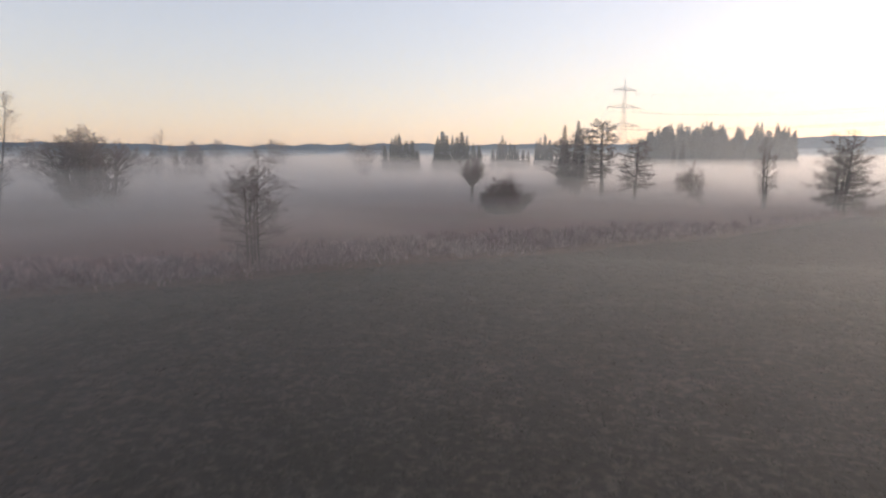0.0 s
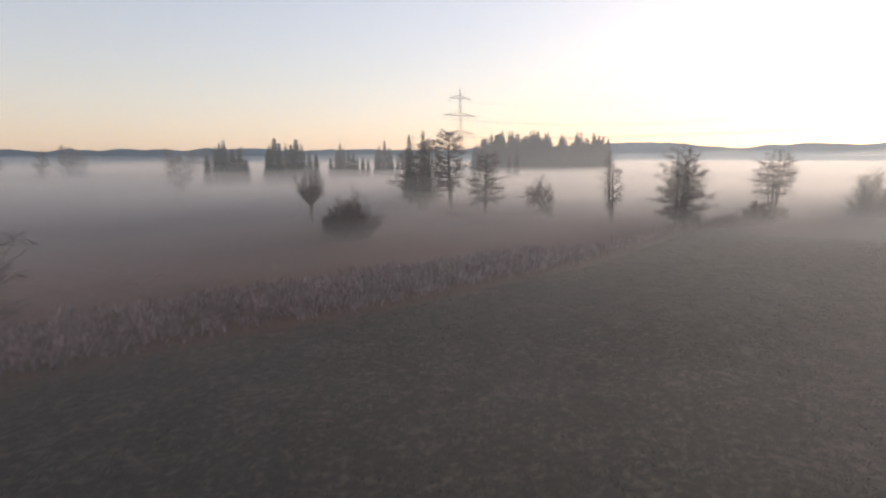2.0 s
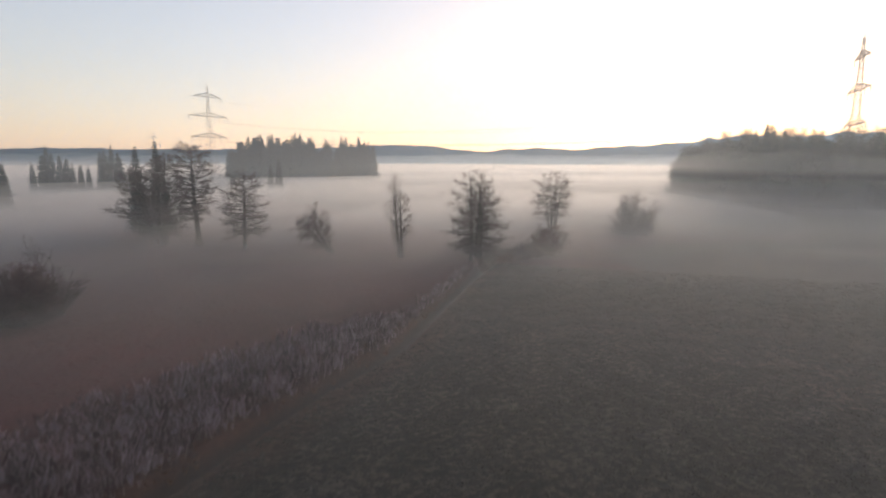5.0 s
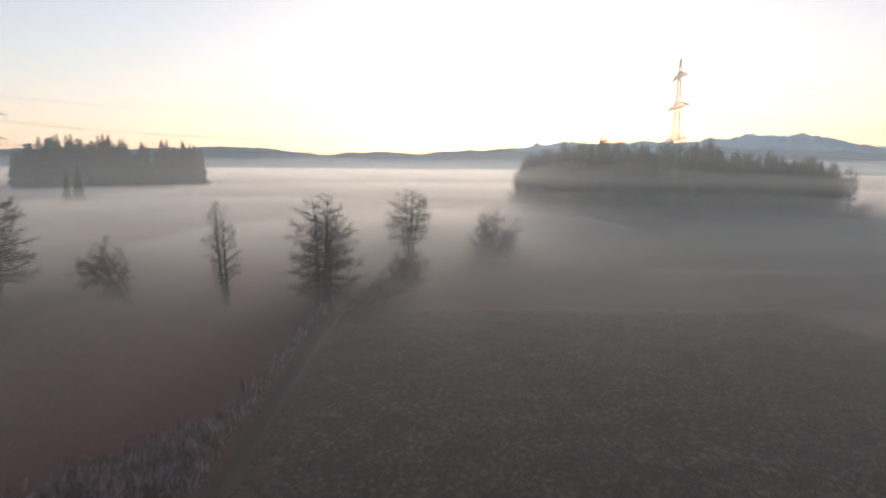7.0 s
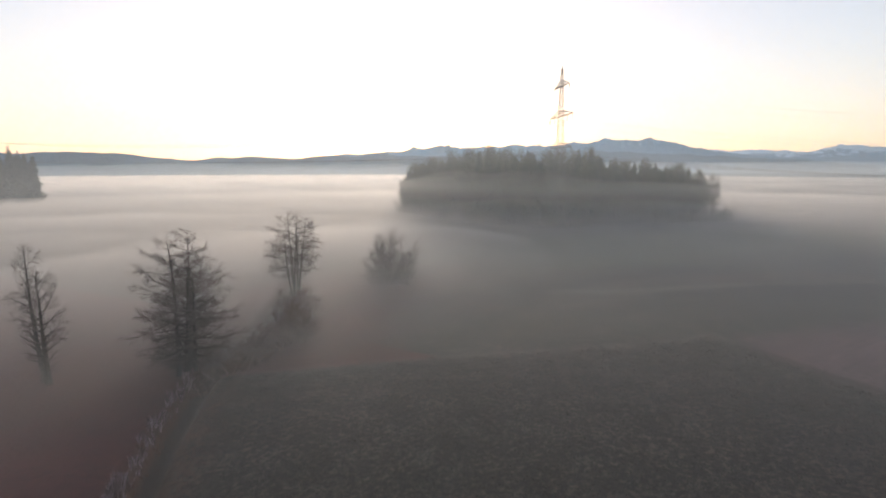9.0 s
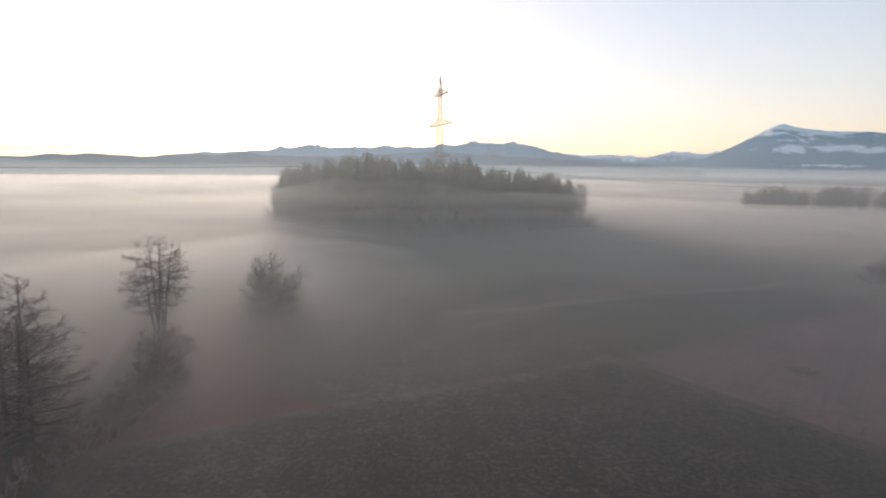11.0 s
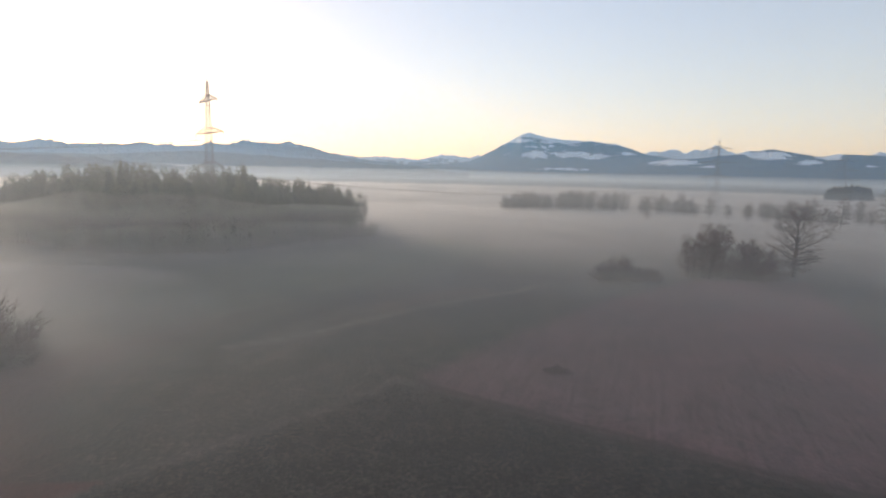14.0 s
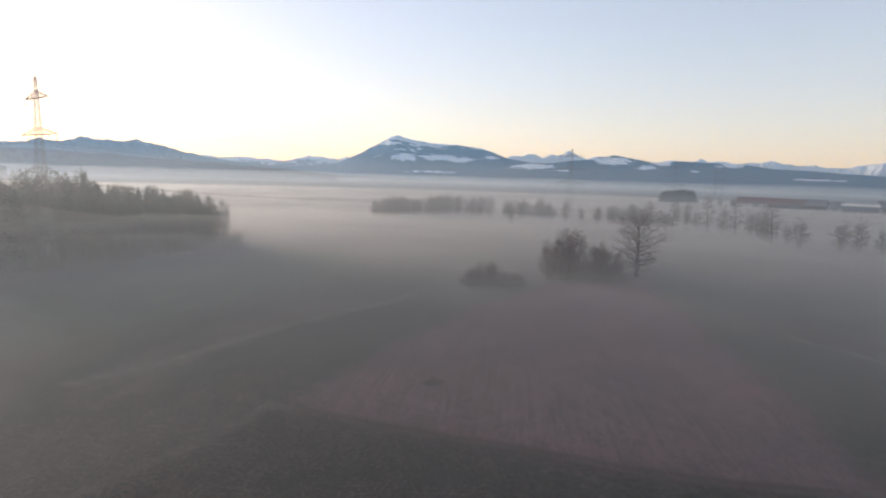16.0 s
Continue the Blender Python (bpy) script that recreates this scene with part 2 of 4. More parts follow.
def blend(X, Y, poly, width):
    """1 inside a field, 0 outside, with a soft edge."""
    d = distance_to(X, Y, poly + poly[:1])
    return np.clip(0.5 + np.where(inside(X, Y, poly), d, -d) / width, 0, 1)


FIELD = DITCH + EDGE[1:] + [(-200, -120)]
REDFIELD = [(98.5, 49.5), (93.4, 48.2), (86.5, 39.7), (80.5, 30.8), (71.2, 20.4), (65, 11.4), (61, 3.2), (60.4, -2), (75, -11.5), (106.8, -27.6), (144, -48), (160, -56), (164, -30), (157.8, -18.6), (140, 7), (118, 31), (102, 46)]
TRACKS = [[(72, 104), (75.2, 106.7), (85.6, 115.1), (99.4, 126)], [(112, 78), (116, 71), (120, 65), (128.4, 55.4), (141, 40.5), (148, 26), (156, 18)], [(285, 14), (262, 48), (230, 78.6), (208, 96), (197, 106), (188, 124)], [(104, -43.5), (88, -47), (70, -52)]]
HEDGE_DITCH = [(172, 33), (168, 18), (165, 7), (163, -4)]
HEADLAND = [(93.4, 48.4), (86.5, 39.9), (80.5, 31), (71.2, 20.6), (65, 11.6), (61, 3.4)]
BRAMBLES = [(58, 95), (72, 99), (88, 108), (106, 108), (128, 92)]
SWARD = [(128, 104), (160, 88), (190, 60), (226, 30)]
RUST = [(108, 72), (124, 66), (138, 50), (150, 33)]


def ripple(X, Y, sizes, height):
    z = 0 * X
    r = np.random.RandomState(11)
    for s in sizes:
        for _ in range(4):
            a, ph = r.rand() * 6.28, r.rand() * 6.28
            z += np.sin((X * math.cos(a) + Y * math.sin(a)) / s * 6.28 + ph) * height * s / max(sizes) / 4
    return z


def ground_height(X, Y):
    dd = distance_to(X, Y, DITCH + [(62, 98), (75, 104), (95, 118)])
    Z = ripple(X, Y, (37, 17, 7), 0.25) * np.clip(1 - np.hypot(X, Y) / 900, 0, 1)
    Z = Z - 1.1 * np.clip((1.5 - dd - 0.7 * inside(X, Y, FIELD)) / 0.9, 0, 1)
    return Z + 0.12 * np.exp(-((dd - 2.2) / 0.8) ** 2)


def ground():
    xs = np.unique(np.concatenate([-np.geomspace(100, 5200, 26)[::-1] - 0, np.arange(-100, -60, 4), np.arange(-60, -30, 0.8), np.arange(-30, 66, 0.4), np.arange(66, 110, 0.8), np.arange(110, 270, 2), np.geomspace(270, 5200, 22)]))
    ys = np.unique(np.concatenate([-np.geomspace(60, 5200, 26)[::-1], np.arange(-60, -4, 2), np.arange(-4, 30, 0.8), np.arange(30, 100, 0.4), np.arange(100, 116, 0.8), np.arange(116, 160, 2), np.arange(160, 300, 4), np.geomspace(300, 5200, 22)]))
    X, Y = np.meshgrid(xs, ys)
    dd = distance_to(X, Y, DITCH + [(62, 98), (75, 104), (95, 118)])
    Z = ground_height(X, Y)
    nx, ny = len(xs), len(ys)
    verts = np.stack([X.ravel(), Y.ravel(), Z.ravel()], 1)
    i = (np.arange(ny - 1)[:, None] * nx + np.arange(nx - 1)).ravel()
    faces = np.stack([i, i + 1, i + nx + 1, i + nx], 1)
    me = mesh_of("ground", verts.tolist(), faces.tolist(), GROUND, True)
    infield = inside(X, Y, FIELD)
    side = ~infield & (Y > 40 - 0.0 * X) & (X + 0.0 * Y < 75) | (~infield & (X < 0))
    de = distance_to(X, Y, EDGE)
    dh = distance_to(X, Y, HEADLAND)
    # ground distance from the spot where the camera hovers
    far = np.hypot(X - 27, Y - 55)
    wheel = np.clip(1 - np.abs(dd - 3.3) / 0.5, 0, 1) * infield * np.clip((30 - X) / 20, 0, 1)
    track = np.minimum.reduce([distance_to(X, Y, l) for l in TRACKS])
    zones = {
        # Beyond the field the dark tone fades with camera distance: haze put into colour.
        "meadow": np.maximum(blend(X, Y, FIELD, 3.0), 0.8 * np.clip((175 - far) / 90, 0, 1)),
        "wet": np.maximum(np.where(side, 1.0, 0.0) * np.clip((110 - X) / 30, 0, 1), ~infield * np.clip(1.8 - distance_to(X, Y, BRAMBLES) / 10, 0, 1) * np.clip((140 - X) / 55, 0, 1)),
        "green": np.clip(1.6 - distance_to(X, Y, SWARD) / 20, 0, 1),
        "rusty": np.clip(1.5 - distance_to(X, Y, RUST) / 5, 0, 1) * 0.55,
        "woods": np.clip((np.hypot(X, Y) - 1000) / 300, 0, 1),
        "red": blend(X, Y, REDFIELD, 4.0),
        "path": np.clip(1.2 - track / 1.1, 0, 1) * 0.42 + np.clip(1 - np.abs(de - 0.3) / 0.9, 0, 1) * 0.16 * (dh > 3),
        "margin": infield * np.clip(1.7 - dd / 2.4, 0, 1) * 0.75,
        "verge": ~infield * np.clip(2.6 - dd / 1.0, 0, 1) * 0.8,
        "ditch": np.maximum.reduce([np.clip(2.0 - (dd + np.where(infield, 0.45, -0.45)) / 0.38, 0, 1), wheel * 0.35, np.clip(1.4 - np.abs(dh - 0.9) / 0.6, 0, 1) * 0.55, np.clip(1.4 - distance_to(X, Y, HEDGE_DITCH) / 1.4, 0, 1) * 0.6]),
    }
    for k, w in zones.items():
        a = me.attributes.new(k, "FLOAT", "POINT")
        a.data.foreach_set("value", np.clip(w, 0, 1).astype(np.float32).ravel())
    return tagged(new("ground", me), "flat frosted meadow with a shallow brown ditch", "ground", kind="structure")


ground()


# ---- mist lying over the low ground ----
def mist_bank(name, cx, cy, rx, ry, top, swell, density, label, size=40.0, seed=1, step=48, low=-1.2, g=0.35, color=(1, 1, 1), clear=None, soft=6.0):
    """A closed body of thin mist with an uneven top."""
    u = np.linspace(-1, 1, step)
    U, V = np.meshgrid(np.sign(u) * np.abs(u) ** 1.6, np.sign(u) * np.abs(u) ** 1.6)
    fit = np.maximum(np.abs(U), np.abs(V)) / np.maximum(np.hypot(U, V), 1e-9)
    X, Y = cx + U * fit * rx, cy + V * fit * ry
    Z = np.array([[top + swell * noise.noise((x / size + seed * 7.3, y / size, seed)) + 0.5 * swell * noise.noise((x / size * 2.7, y / size * 2.7, seed + 5)) for x, y in zip(xr, yr)] for xr, yr in zip(X, Y)])
    rim = np.minimum(1, (1 - np.maximum(np.abs(U), np.abs(V))) * soft + 0.02)
    if clear:
        wob = np.array([[noise.noise((x / 45, y / 45, seed + 9)) for x, y in zip(xr, yr)] for xr, yr in zip(X, Y)])
        for ox, oy, r0, r1, least in clear:
            far = (np.hypot(X - ox, Y - oy) * (1 + 0.25 * wob) - r0) / (r1 - r0)
            rim = rim * np.clip(far, least, 1)
    Z = low + (Z - low) * rim
    n = step * step
    verts = np.concatenate([np.stack([X.ravel(), Y.ravel(), Z.ravel()], 1), np.stack([X.ravel(), Y.ravel(), np.full(n, low)], 1)])
    i = (np.arange(step - 1)[:, None] * step + np.arange(step - 1)).ravel()
    f = np.stack([i, i + 1, i + step + 1, i + step], 1)
    ring = [(j, j + 1) for j in range(step - 1)] + [(j * step + step - 1, (j + 1) * step + step - 1) for j in range(step - 1)] + [(n - 1 - j, n - 2 - j) for j in range(step - 1)] + [((step - 1 - j) * step, (step - 2 - j) * step) for j in range(step - 1)]
    faces = f.tolist() + (f[:, ::-1] + n).tolist() + [(b, a, a + n, b + n) for a, b in ring]
    me = mesh_of(name, verts.tolist(), faces, mist(name, density, color, g), True)
    return tagged(new(name, me), label, "mist", kind="stuff")


OPEN = ((24, 48, 36, 96, 0.01), (190, 62, 90, 195, 0.5), (520, -120, 300, 640, 0.22), (480, 120, 190, 420, 0.10), (125, 315, 70, 200, 0.35))
mist_bank("valley_air", 20, 45, 4450, 4450, 380, 30, 0.00017, "clear bluish valley air", 900, 4, 30, -1.5, 0.3, (0.22, 0.48, 0.86))
mist_bank("low_haze", 20, 45, 2750, 2750, 31, 7, 0.00066, "low milky haze over the far valley floor", 300, 8, 90, -1.35, 0.45, (0.68, 0.85, 0.98), ((20, 45, 150, 2000, 0.06),))
mist_bank("morning_haze", 130, 45, 440, 440, 33, 0.6, 0.0009, "thin morning haze over the meadow and its trees", 80, 9, 40, -1.25, 0.40, (0.90, 0.97, 1.0), soft=1.5)
mist_bank("meadow_haze", 90, 45, 470, 470, 8.0, 0.9, 0.0036, "thin pale haze lying over the meadow", 60, 19, 60, -1.22, 0.42, (0.95, 0.985, 1.0), ((20, 66, 14, 52, 0.45),), 1.8)
mist_bank("ground_mist", 60, 90, 1500, 1500, 3.4, 1.6, 0.0055, "pale mist lying on the meadow", 50, 1, 110, soft=1.6, g=0.42, color=(0.95, 0.985, 1.0))
for k, (top, swell, thick, size) in enumerate(((4.8, 2.6, 0.0032, 60), (9.2, 4.4, 0.0030, 75), (15.0, 5.0, 0.0014, 110))):
    mist_bank("far_mist", 60, 90, 1350 - 90 * k, 1350 - 90 * k, top, swell, thick, "white mist lying in the distance", size, 12 + k, 120, soft=1.6, g=0.42, color=(0.95, 0.985, 1.0), clear=OPEN + ((420, -60, 420, 800, 0.03),) * (k == 2))
mist_bank("hollow_mist", 0, 195, 230, 145, 5.0, 2.4, 0.0058, "pale mist pooled in the wet meadow", 30, 22, 50, g=0.42, color=(0.95, 0.985, 1.0), soft=2.4)
mist_bank("hollow_mist", 104, 128, 90, 54, 7.5, 3.0, 0.0085, "bright mist pooled beside the ditch end", 26, 25, 44, g=0.42, color=(0.95, 0.985, 1.0), soft=1.6)
mist_bank("drifting_mist", 198, 116, 62, 84, 19.0, 3.6, 0.0032, "thin veil of mist drifting through the eastern wood", 26, 31, 40, 12.0, 0.4, soft=1.0)
mist_bank("drifting_mist", 186, 84, 48, 70, 11.5, 3.0, 0.0030, "thin veil of mist drifting before the eastern wood", 22, 33, 40, 7.0, 0.4, soft=1.0)


# ---- hills and mountains ----
def range_of(name, dist, depth, profile, material, label, rough=0.1, grain=160.0, seed=1, clearings=(), cx=20.0, cy=45.0):
    """A mountain range: a relief that rises from its foot to a crest, whose height in degrees is given by azimuth.
    clearings: snowy fields as azimuth, height, half width and half height in degrees."""
    az = np.linspace(profile[0][0], profile[-1][0], int((profile[-1][0] - profile[0][0]) * 24) + 2)
    el = np.interp(az, [p[0] for p in profile], [p[1] for p in profile])
    rows = np.append(np.linspace(0, 1, 22), 1.3)
    verts, faces, open_land = [], [], []
    for j, u in enumerate(rows):
        d = dist + depth * u
        top = dist + depth
        for a, e in zip(az, el):
            x, y = cx + d * math.sin(radians(a)), cy + d * math.cos(radians(a))
            crest = top * math.tan(radians(e)) + 18
            k = noise.fractal((x / grain, y / grain, seed * 3.7), 0.9, 2.1, 5)
            lift = (u ** 0.9 if u <= 1 else 1.0 - (u - 1) * 1.5)
            verts.append((x, y, max(-1.0, crest * lift * (1 + rough * k * (0.7 if u == 1.0 else 1.6))) - (2 if u == 0 else 0)))
            seen = math.degrees(math.atan2(verts[-1][2] - 27, d))
            open_land.append(max([1 - 0.5 * math.hypot((a - ca) / wa, (seen - ce) / we) for ca, ce, wa, we in clearings] + [0.0]))
    n = len(az)
    for j in range(len(rows) - 1):
        for i in range(n - 1):
            q = j * n + i
            faces.append((q, q + n, q + n + 1, q + 1))
    me = mesh_of(name, verts, faces, material, True)
    me.attributes.new("clearing", "FLOAT", "POINT").data.foreach_set("value", open_land)
    return tagged(new(name, me), label, "mountain", kind="structure")


ALPS = mountain_material("snowy alps", 10, 170, (0.10, 0.11, 0.13), 2.2)
PEAK = mountain_material("snow-patched mountain", 70, 390, (0.030, 0.044, 0.058), 2.6)
HILL = mountain_material("wooded hills with snowy meadows", 200, 500, (0.028, 0.042, 0.054), 1.6)
EASTERN = mountain_material("faintly snow-dusted hills", 95, 290, (0.036, 0.046, 0.052), 2.6)
LOW = mountain_material("wooded low hills", 400, 700, (0.034, 0.044, 0.048))
range_of("backdrop_alps", 4050, 250, [(84, 1.0), (87, 1.5), (88.5, 1.3), (91, 1.45), (94, 1.15), (95.5, 1.45), (97, 1.8), (98.5, 1.5), (100, 1.6), (104, 1.6), (116, 2.2), (118, 2.5), (119.5, 2.35), (121.8, 2.7), (124, 2.3), (128, 2.0), (133, 2.1), (138, 2.0), (139.5, 2.25), (141, 2.0), (143.7, 1.7), (147, 2.15), (149, 2.3), (152, 2.0), (158, 1.6)], ALPS, "far snowy alpine peaks in pink dawn haze", 0.12, 70, 1)
range_of("backdrop_mountain", 3300, 700, [(93, 0.4), (96, 0.75), (99, 1.1), (101.2, 2.1), (102.7, 2.9), (104.2, 3.85), (105, 4.05), (106.5, 3.7), (108, 3.45), (110.2, 3.2), (112, 3.25), (113.2, 3.05), (114.6, 2.6), (116, 2.1), (118.5, 1.7), (122, 1.1), (126, 0.3)], PEAK, "broad blue mountain with snow patches", 0.07, 170, 2, ((105.7, 1.8, 1.2, 0.34), (109.2, 1.85, 2.0, 0.30), (111.4, 1.65, 1.3, 0.22), (109, 0.4, 3.2, 0.10), (114.3, 2.0, 0.8, 0.16), (117.5, 0.55, 1.2, 0.09)))
range_of("backdrop_hills_south", 2900, 500, [(112, 0.6), (115, 1.2), (118, 1.7), (120, 1.75), (122.5, 1.9), (124.6, 2.5), (126.5, 2.62), (128, 2.35), (130, 2.0), (131.2, 2.3), (134, 2.05), (136.5, 2.05), (139, 1.75), (142, 1.5), (145, 1.3), (150, 1.0), (158, 0.6)], HILL, "wooded blue hills with snowy clearings", 0.07, 130, 3, ((118.2, 1.25, 2.3, 0.26), (117, 1.55, 1.6, 0.2), (126.2, 1.95, 1.7, 0.34), (124.3, 2.2, 0.8, 0.2), (129.2, 1.4, 1.0, 0.18), (130.6, 1.95, 0.9, 0.3), (136.4, 1.75, 0.9, 0.24), (121.5, 0.9, 1.3, 0.07), (143, 0.6, 2.0, 0.08), (133.5, 1.1, 0.5, 0.1)))
range_of("backdrop_hills_east", 3400, 500, [(50, 1.0), (54, 1.15), (58, 1.5), (61.4, 1.9), (65, 1.7), (68, 1.85), (71.6, 1.9), (75, 2.2), (77.6, 2.45), (80, 2.5), (82, 2.6), (83.5, 2.1), (86, 1.5), (90, 0.9), (96, 0.5)], EASTERN, "snow-dusted eastern hills", 0.13, 75, 4)
range_of("backdrop_hills_near", 2000, 350, [(52, 0.4), (58, 0.8), (62, 0.95), (66, 1.0), (70, 1.35), (73, 1.5), (77, 1.35), (82, 1.15), (88, 0.85), (93, 0.55), (99, 0.1)], LOW, "dark wooded foothills", 0.10, 60, 5)
range_of("backdrop_hills_north", 1500, 200, [(8, 0.55), (14, 0.7), (20, 0.8), (24, 0.95), (27, 1.0), (30.5, 1.2), (33, 1.0), (36.8, 0.5), (40, 0.7), (43.4, 0.85), (47, 0.7), (50, 0.9), (54.7, 1.05), (60, 1.0), (66, 0.6), (72, 0.2)], LOW, "low wooded ridge in morning haze", 0.14, 70, 6)
range_of("backdrop_hills_west", 1500, 160, [(-75, 0.7), (-60, 0.9), (-45, 0.8), (-34, 0.7), (-26, 0.55), (-20, 0.7), (-10, 0.75), (0, 0.65), (12, 0.6)], LOW, "low wooded ridge in blue haze", 0.16, 70, 7)
range_of("backdrop_hills_behind", 1800, 200, [(150, 1.0), (170, 1.2), (190, 0.9), (215, 1.1), (240, 1.0), (265, 0.9), (290, 0.8)], LOW, "low wooded ridge behind the meadow", 0.16, 90, 8)


# ---- trees ----
def swing(d, angle, rng):
    """A direction that leans from d by angle degrees, to a random side."""
    side = d.cross(Vector((rng.gauss(0, 1), rng.gauss(0, 1), rng.gauss(0, 1)))).normalized()
    return (d * math.cos(radians(angle)) + side * math.sin(radians(angle))).normalized()


def bent(p, d, length, segs, rng, wobble, rise):
    pts, q, w = [p.copy()], p.copy(), d.copy()
    for _ in range(segs):
        w = (w + Vector((rng.gauss(0, wobble), rng.gauss(0, wobble), rng.gauss(0, wobble) + rise))).normalized()
        q = q + w * (length / segs)
        pts.append(q)
    return pts


def at(pts, u):
    k = min(int(u * (len(pts) - 1)), len(pts) - 2)
    f = u * (len(pts) - 1) - k
    return pts[k].lerp(pts[k + 1], f), (pts[k + 1] - pts[k]).normalized()


def bare_tree(name, label, height, spread, stems=1, lean=8.0, clear=0.25, limbs=22, subs=7, twigs=5, seed=1, low=15.0, high=55.0, belly=0.35, twig=TWIG, thick=1.0, foot=0.25, taper=0.0, fine_r=0.014, far=False, flat=0.55):
    """A leafless tree. belly: where along the stem its crown is widest; low, high: how steeply limbs rise there;
    far: a lighter build for trees that stand in the distance."""
    rng = random.Random(seed)
    wood, fine = Shape(), Shape()
    root = thing(name, 0, 0, label=label, category="tree")
    for s in range(stems):
        a = 6.283 * s / stems + rng.uniform(-0.5, 0.5)
        tilt = lean * (0.9 if stems == 2 else rng.uniform(0.1, 1.1)) if stems > 1 else rng.uniform(0, 3)
        h = height * (1 if s == 0 else rng.uniform(0.76, 1.0))
        d = Vector((math.cos(a) * math.sin(radians(tilt)), math.sin(a) * math.sin(radians(tilt)), math.cos(radians(tilt))))
        r0 = height * 0.0140 * thick * (1.2 if stems == 1 else rng.uniform(0.75, 1.0))
        p0 = Vector((math.cos(a), math.sin(a), 0)) * (foot if stems > 1 else 0) + Vector((0, 0, -0.25))
        pts = bent(p0, d, h, 9, rng, 0.03, 0.02)
        wood.tube(pts, [r0 * (1.35 if i == 0 else 1) * (1 - 0.9 * (i / 9) ** 1.1) for i in range(10)], 6)
        turn = rng.uniform(0, 6.28)
        for i in range(limbs):
            u = clear + (0.985 - clear) * ((i + rng.random()) / limbs) ** 1.2
            k = (u - clear) / (1 - clear)
            prof = (math.sin(math.pi * min(1, (k + 0.12) / (belly * 2 + 0.24))) if k < belly else math.cos((k - belly) / (1 - belly) * 1.38)) ** 0.75
            q, along_d = at(pts, u)
            turn += 2.4 + rng.uniform(-0.5, 0.5)
            rise_a = radians(low + (high - low) * k + rng.uniform(-12, 12))
            out = Vector((math.cos(turn) * math.cos(rise_a), math.sin(turn) * math.cos(rise_a), math.sin(rise_a)))
            if stems > 1 and out.x * d.x + out.y * d.y < -0.05:
                prof *= 0.7
            length = max(0.45, spread * prof * (1 - taper * k) * rng.uniform(0.7, 1.12))
            rl = max(0.022, r0 * (1 - 0.85 * u) * 0.42)
            limb = bent(q, out, length, 3 if far else 5, rng, 0.10, 0.03)
            wood.tube(limb, [rl * (1 - 0.8 * j / (len(limb) - 1)) for j in range(len(limb))], 3 if far else 4)
            count = max(2, round(subs * min(1.0, length / 3.0)))
            for j in range(count):
                v = 0.22 + 0.76 * (j + rng.random()) / count
                q2, d2 = at(limb, v)
                l2 = max(0.3, length * rng.uniform(0.28, 0.5) * (1.15 - 0.55 * v))
                side = swing(d2, rng.uniform(28, 62), rng)
                side.z *= flat
                sub = bent(q2, side.normalized(), l2, 1 if far else 3, rng, 0.12, 0.04)
                fine.tube(sub, [max(fine_r, rl * 0.36 * (1 - 0.7 * n / 3)) for n in range(len(sub))], 3)
                for n in range(max(2, round(twigs * min(1.0, length / 2.2)))):
                    q3, d3 = at(sub, rng.uniform(0.2, 1.0))
                    l3 = rng.uniform(0.35, 0.95) * min(1.0, 0.3 + length / 3.5)
                    tip = q3 + swing(d3, rng.uniform(20, 60), rng) * l3
                    if far:
                        w3 = d3.cross(Vector((rng.gauss(0, 1), rng.gauss(0, 1), rng.gauss(0, 1)))).normalized() * fine_r
                        fine.poly([q3 - w3, q3 + w3, tip + w3 * 0.6, tip - w3 * 0.6])
                    else:
                        fine.tube([q3, tip], [fine_r, fine_r * 0.45], 3)
    part("trunk", wood.mesh("trunk", BARK, True), root)
    part("crown", fine.mesh("crown", twig), root)
    return root


def bush(name, label, height, spread, stems=40, seed=1, twig=TWIG, fan=65.0, twigs=16, far=False):
    """A leafless shrub: many thin stems out of one foot, with fine twigs."""
    rng = random.Random(seed)
    wood, fine = Shape(), Shape()
    root = thing(name, 0, 0, label=label, category="shrub")
    for _ in range(stems):
        a, tilt = rng.uniform(0, 6.283), radians(fan * math.sqrt(rng.random()))
        d = Vector((math.cos(a) * math.sin(tilt), math.sin(a) * math.sin(tilt), math.cos(tilt)))
        reach = 1 / math.sqrt((math.sin(tilt) / spread) ** 2 + (math.cos(tilt) / height) ** 2) * rng.uniform(0.75, 1.05)
        p0 = Vector((math.cos(a), math.sin(a), 0)) * spread * 0.22 * rng.random() + Vector((0, 0, -0.15))
        pts = bent(p0, d, reach, 5, rng, 0.10, 0.02)
        wood.tube(pts, [0.05 * (1 - 0.85 * i / 5) + 0.008 for i in range(6)], 4)
        for _ in range(twigs):
            q, w = at(pts, rng.uniform(0.25, 1.0))
            sub = bent(q, swing(w, rng.uniform(20, 65), rng), reach * rng.uniform(0.12, 0.3), 2, rng, 0.15, 0.04)
            fine.tube(sub, [0.026, 0.020, 0.010], 3)
            for _ in range(3):
                q2, w2 = at(sub, rng.uniform(0.2, 1))
                if far:
                    tip, w3 = q2 + swing(w2, rng.uniform(20, 60), rng) * rng.uniform(0.4, 0.9), Vector((rng.uniform(-1, 1), rng.uniform(-1, 1), 0)) * 0.05
                    fine.poly([q2 - w3, q2 + w3, tip])
                    continue
                fine.tube([q2, q2 + swing(w2, rng.uniform(20, 60), rng) * rng.uniform(0.2, 0.5)], [0.018, 0.008], 3)
    part("stems", wood.mesh("stems", twig), root)
    part("crown", fine.mesh("crown", twig), root)
    return root


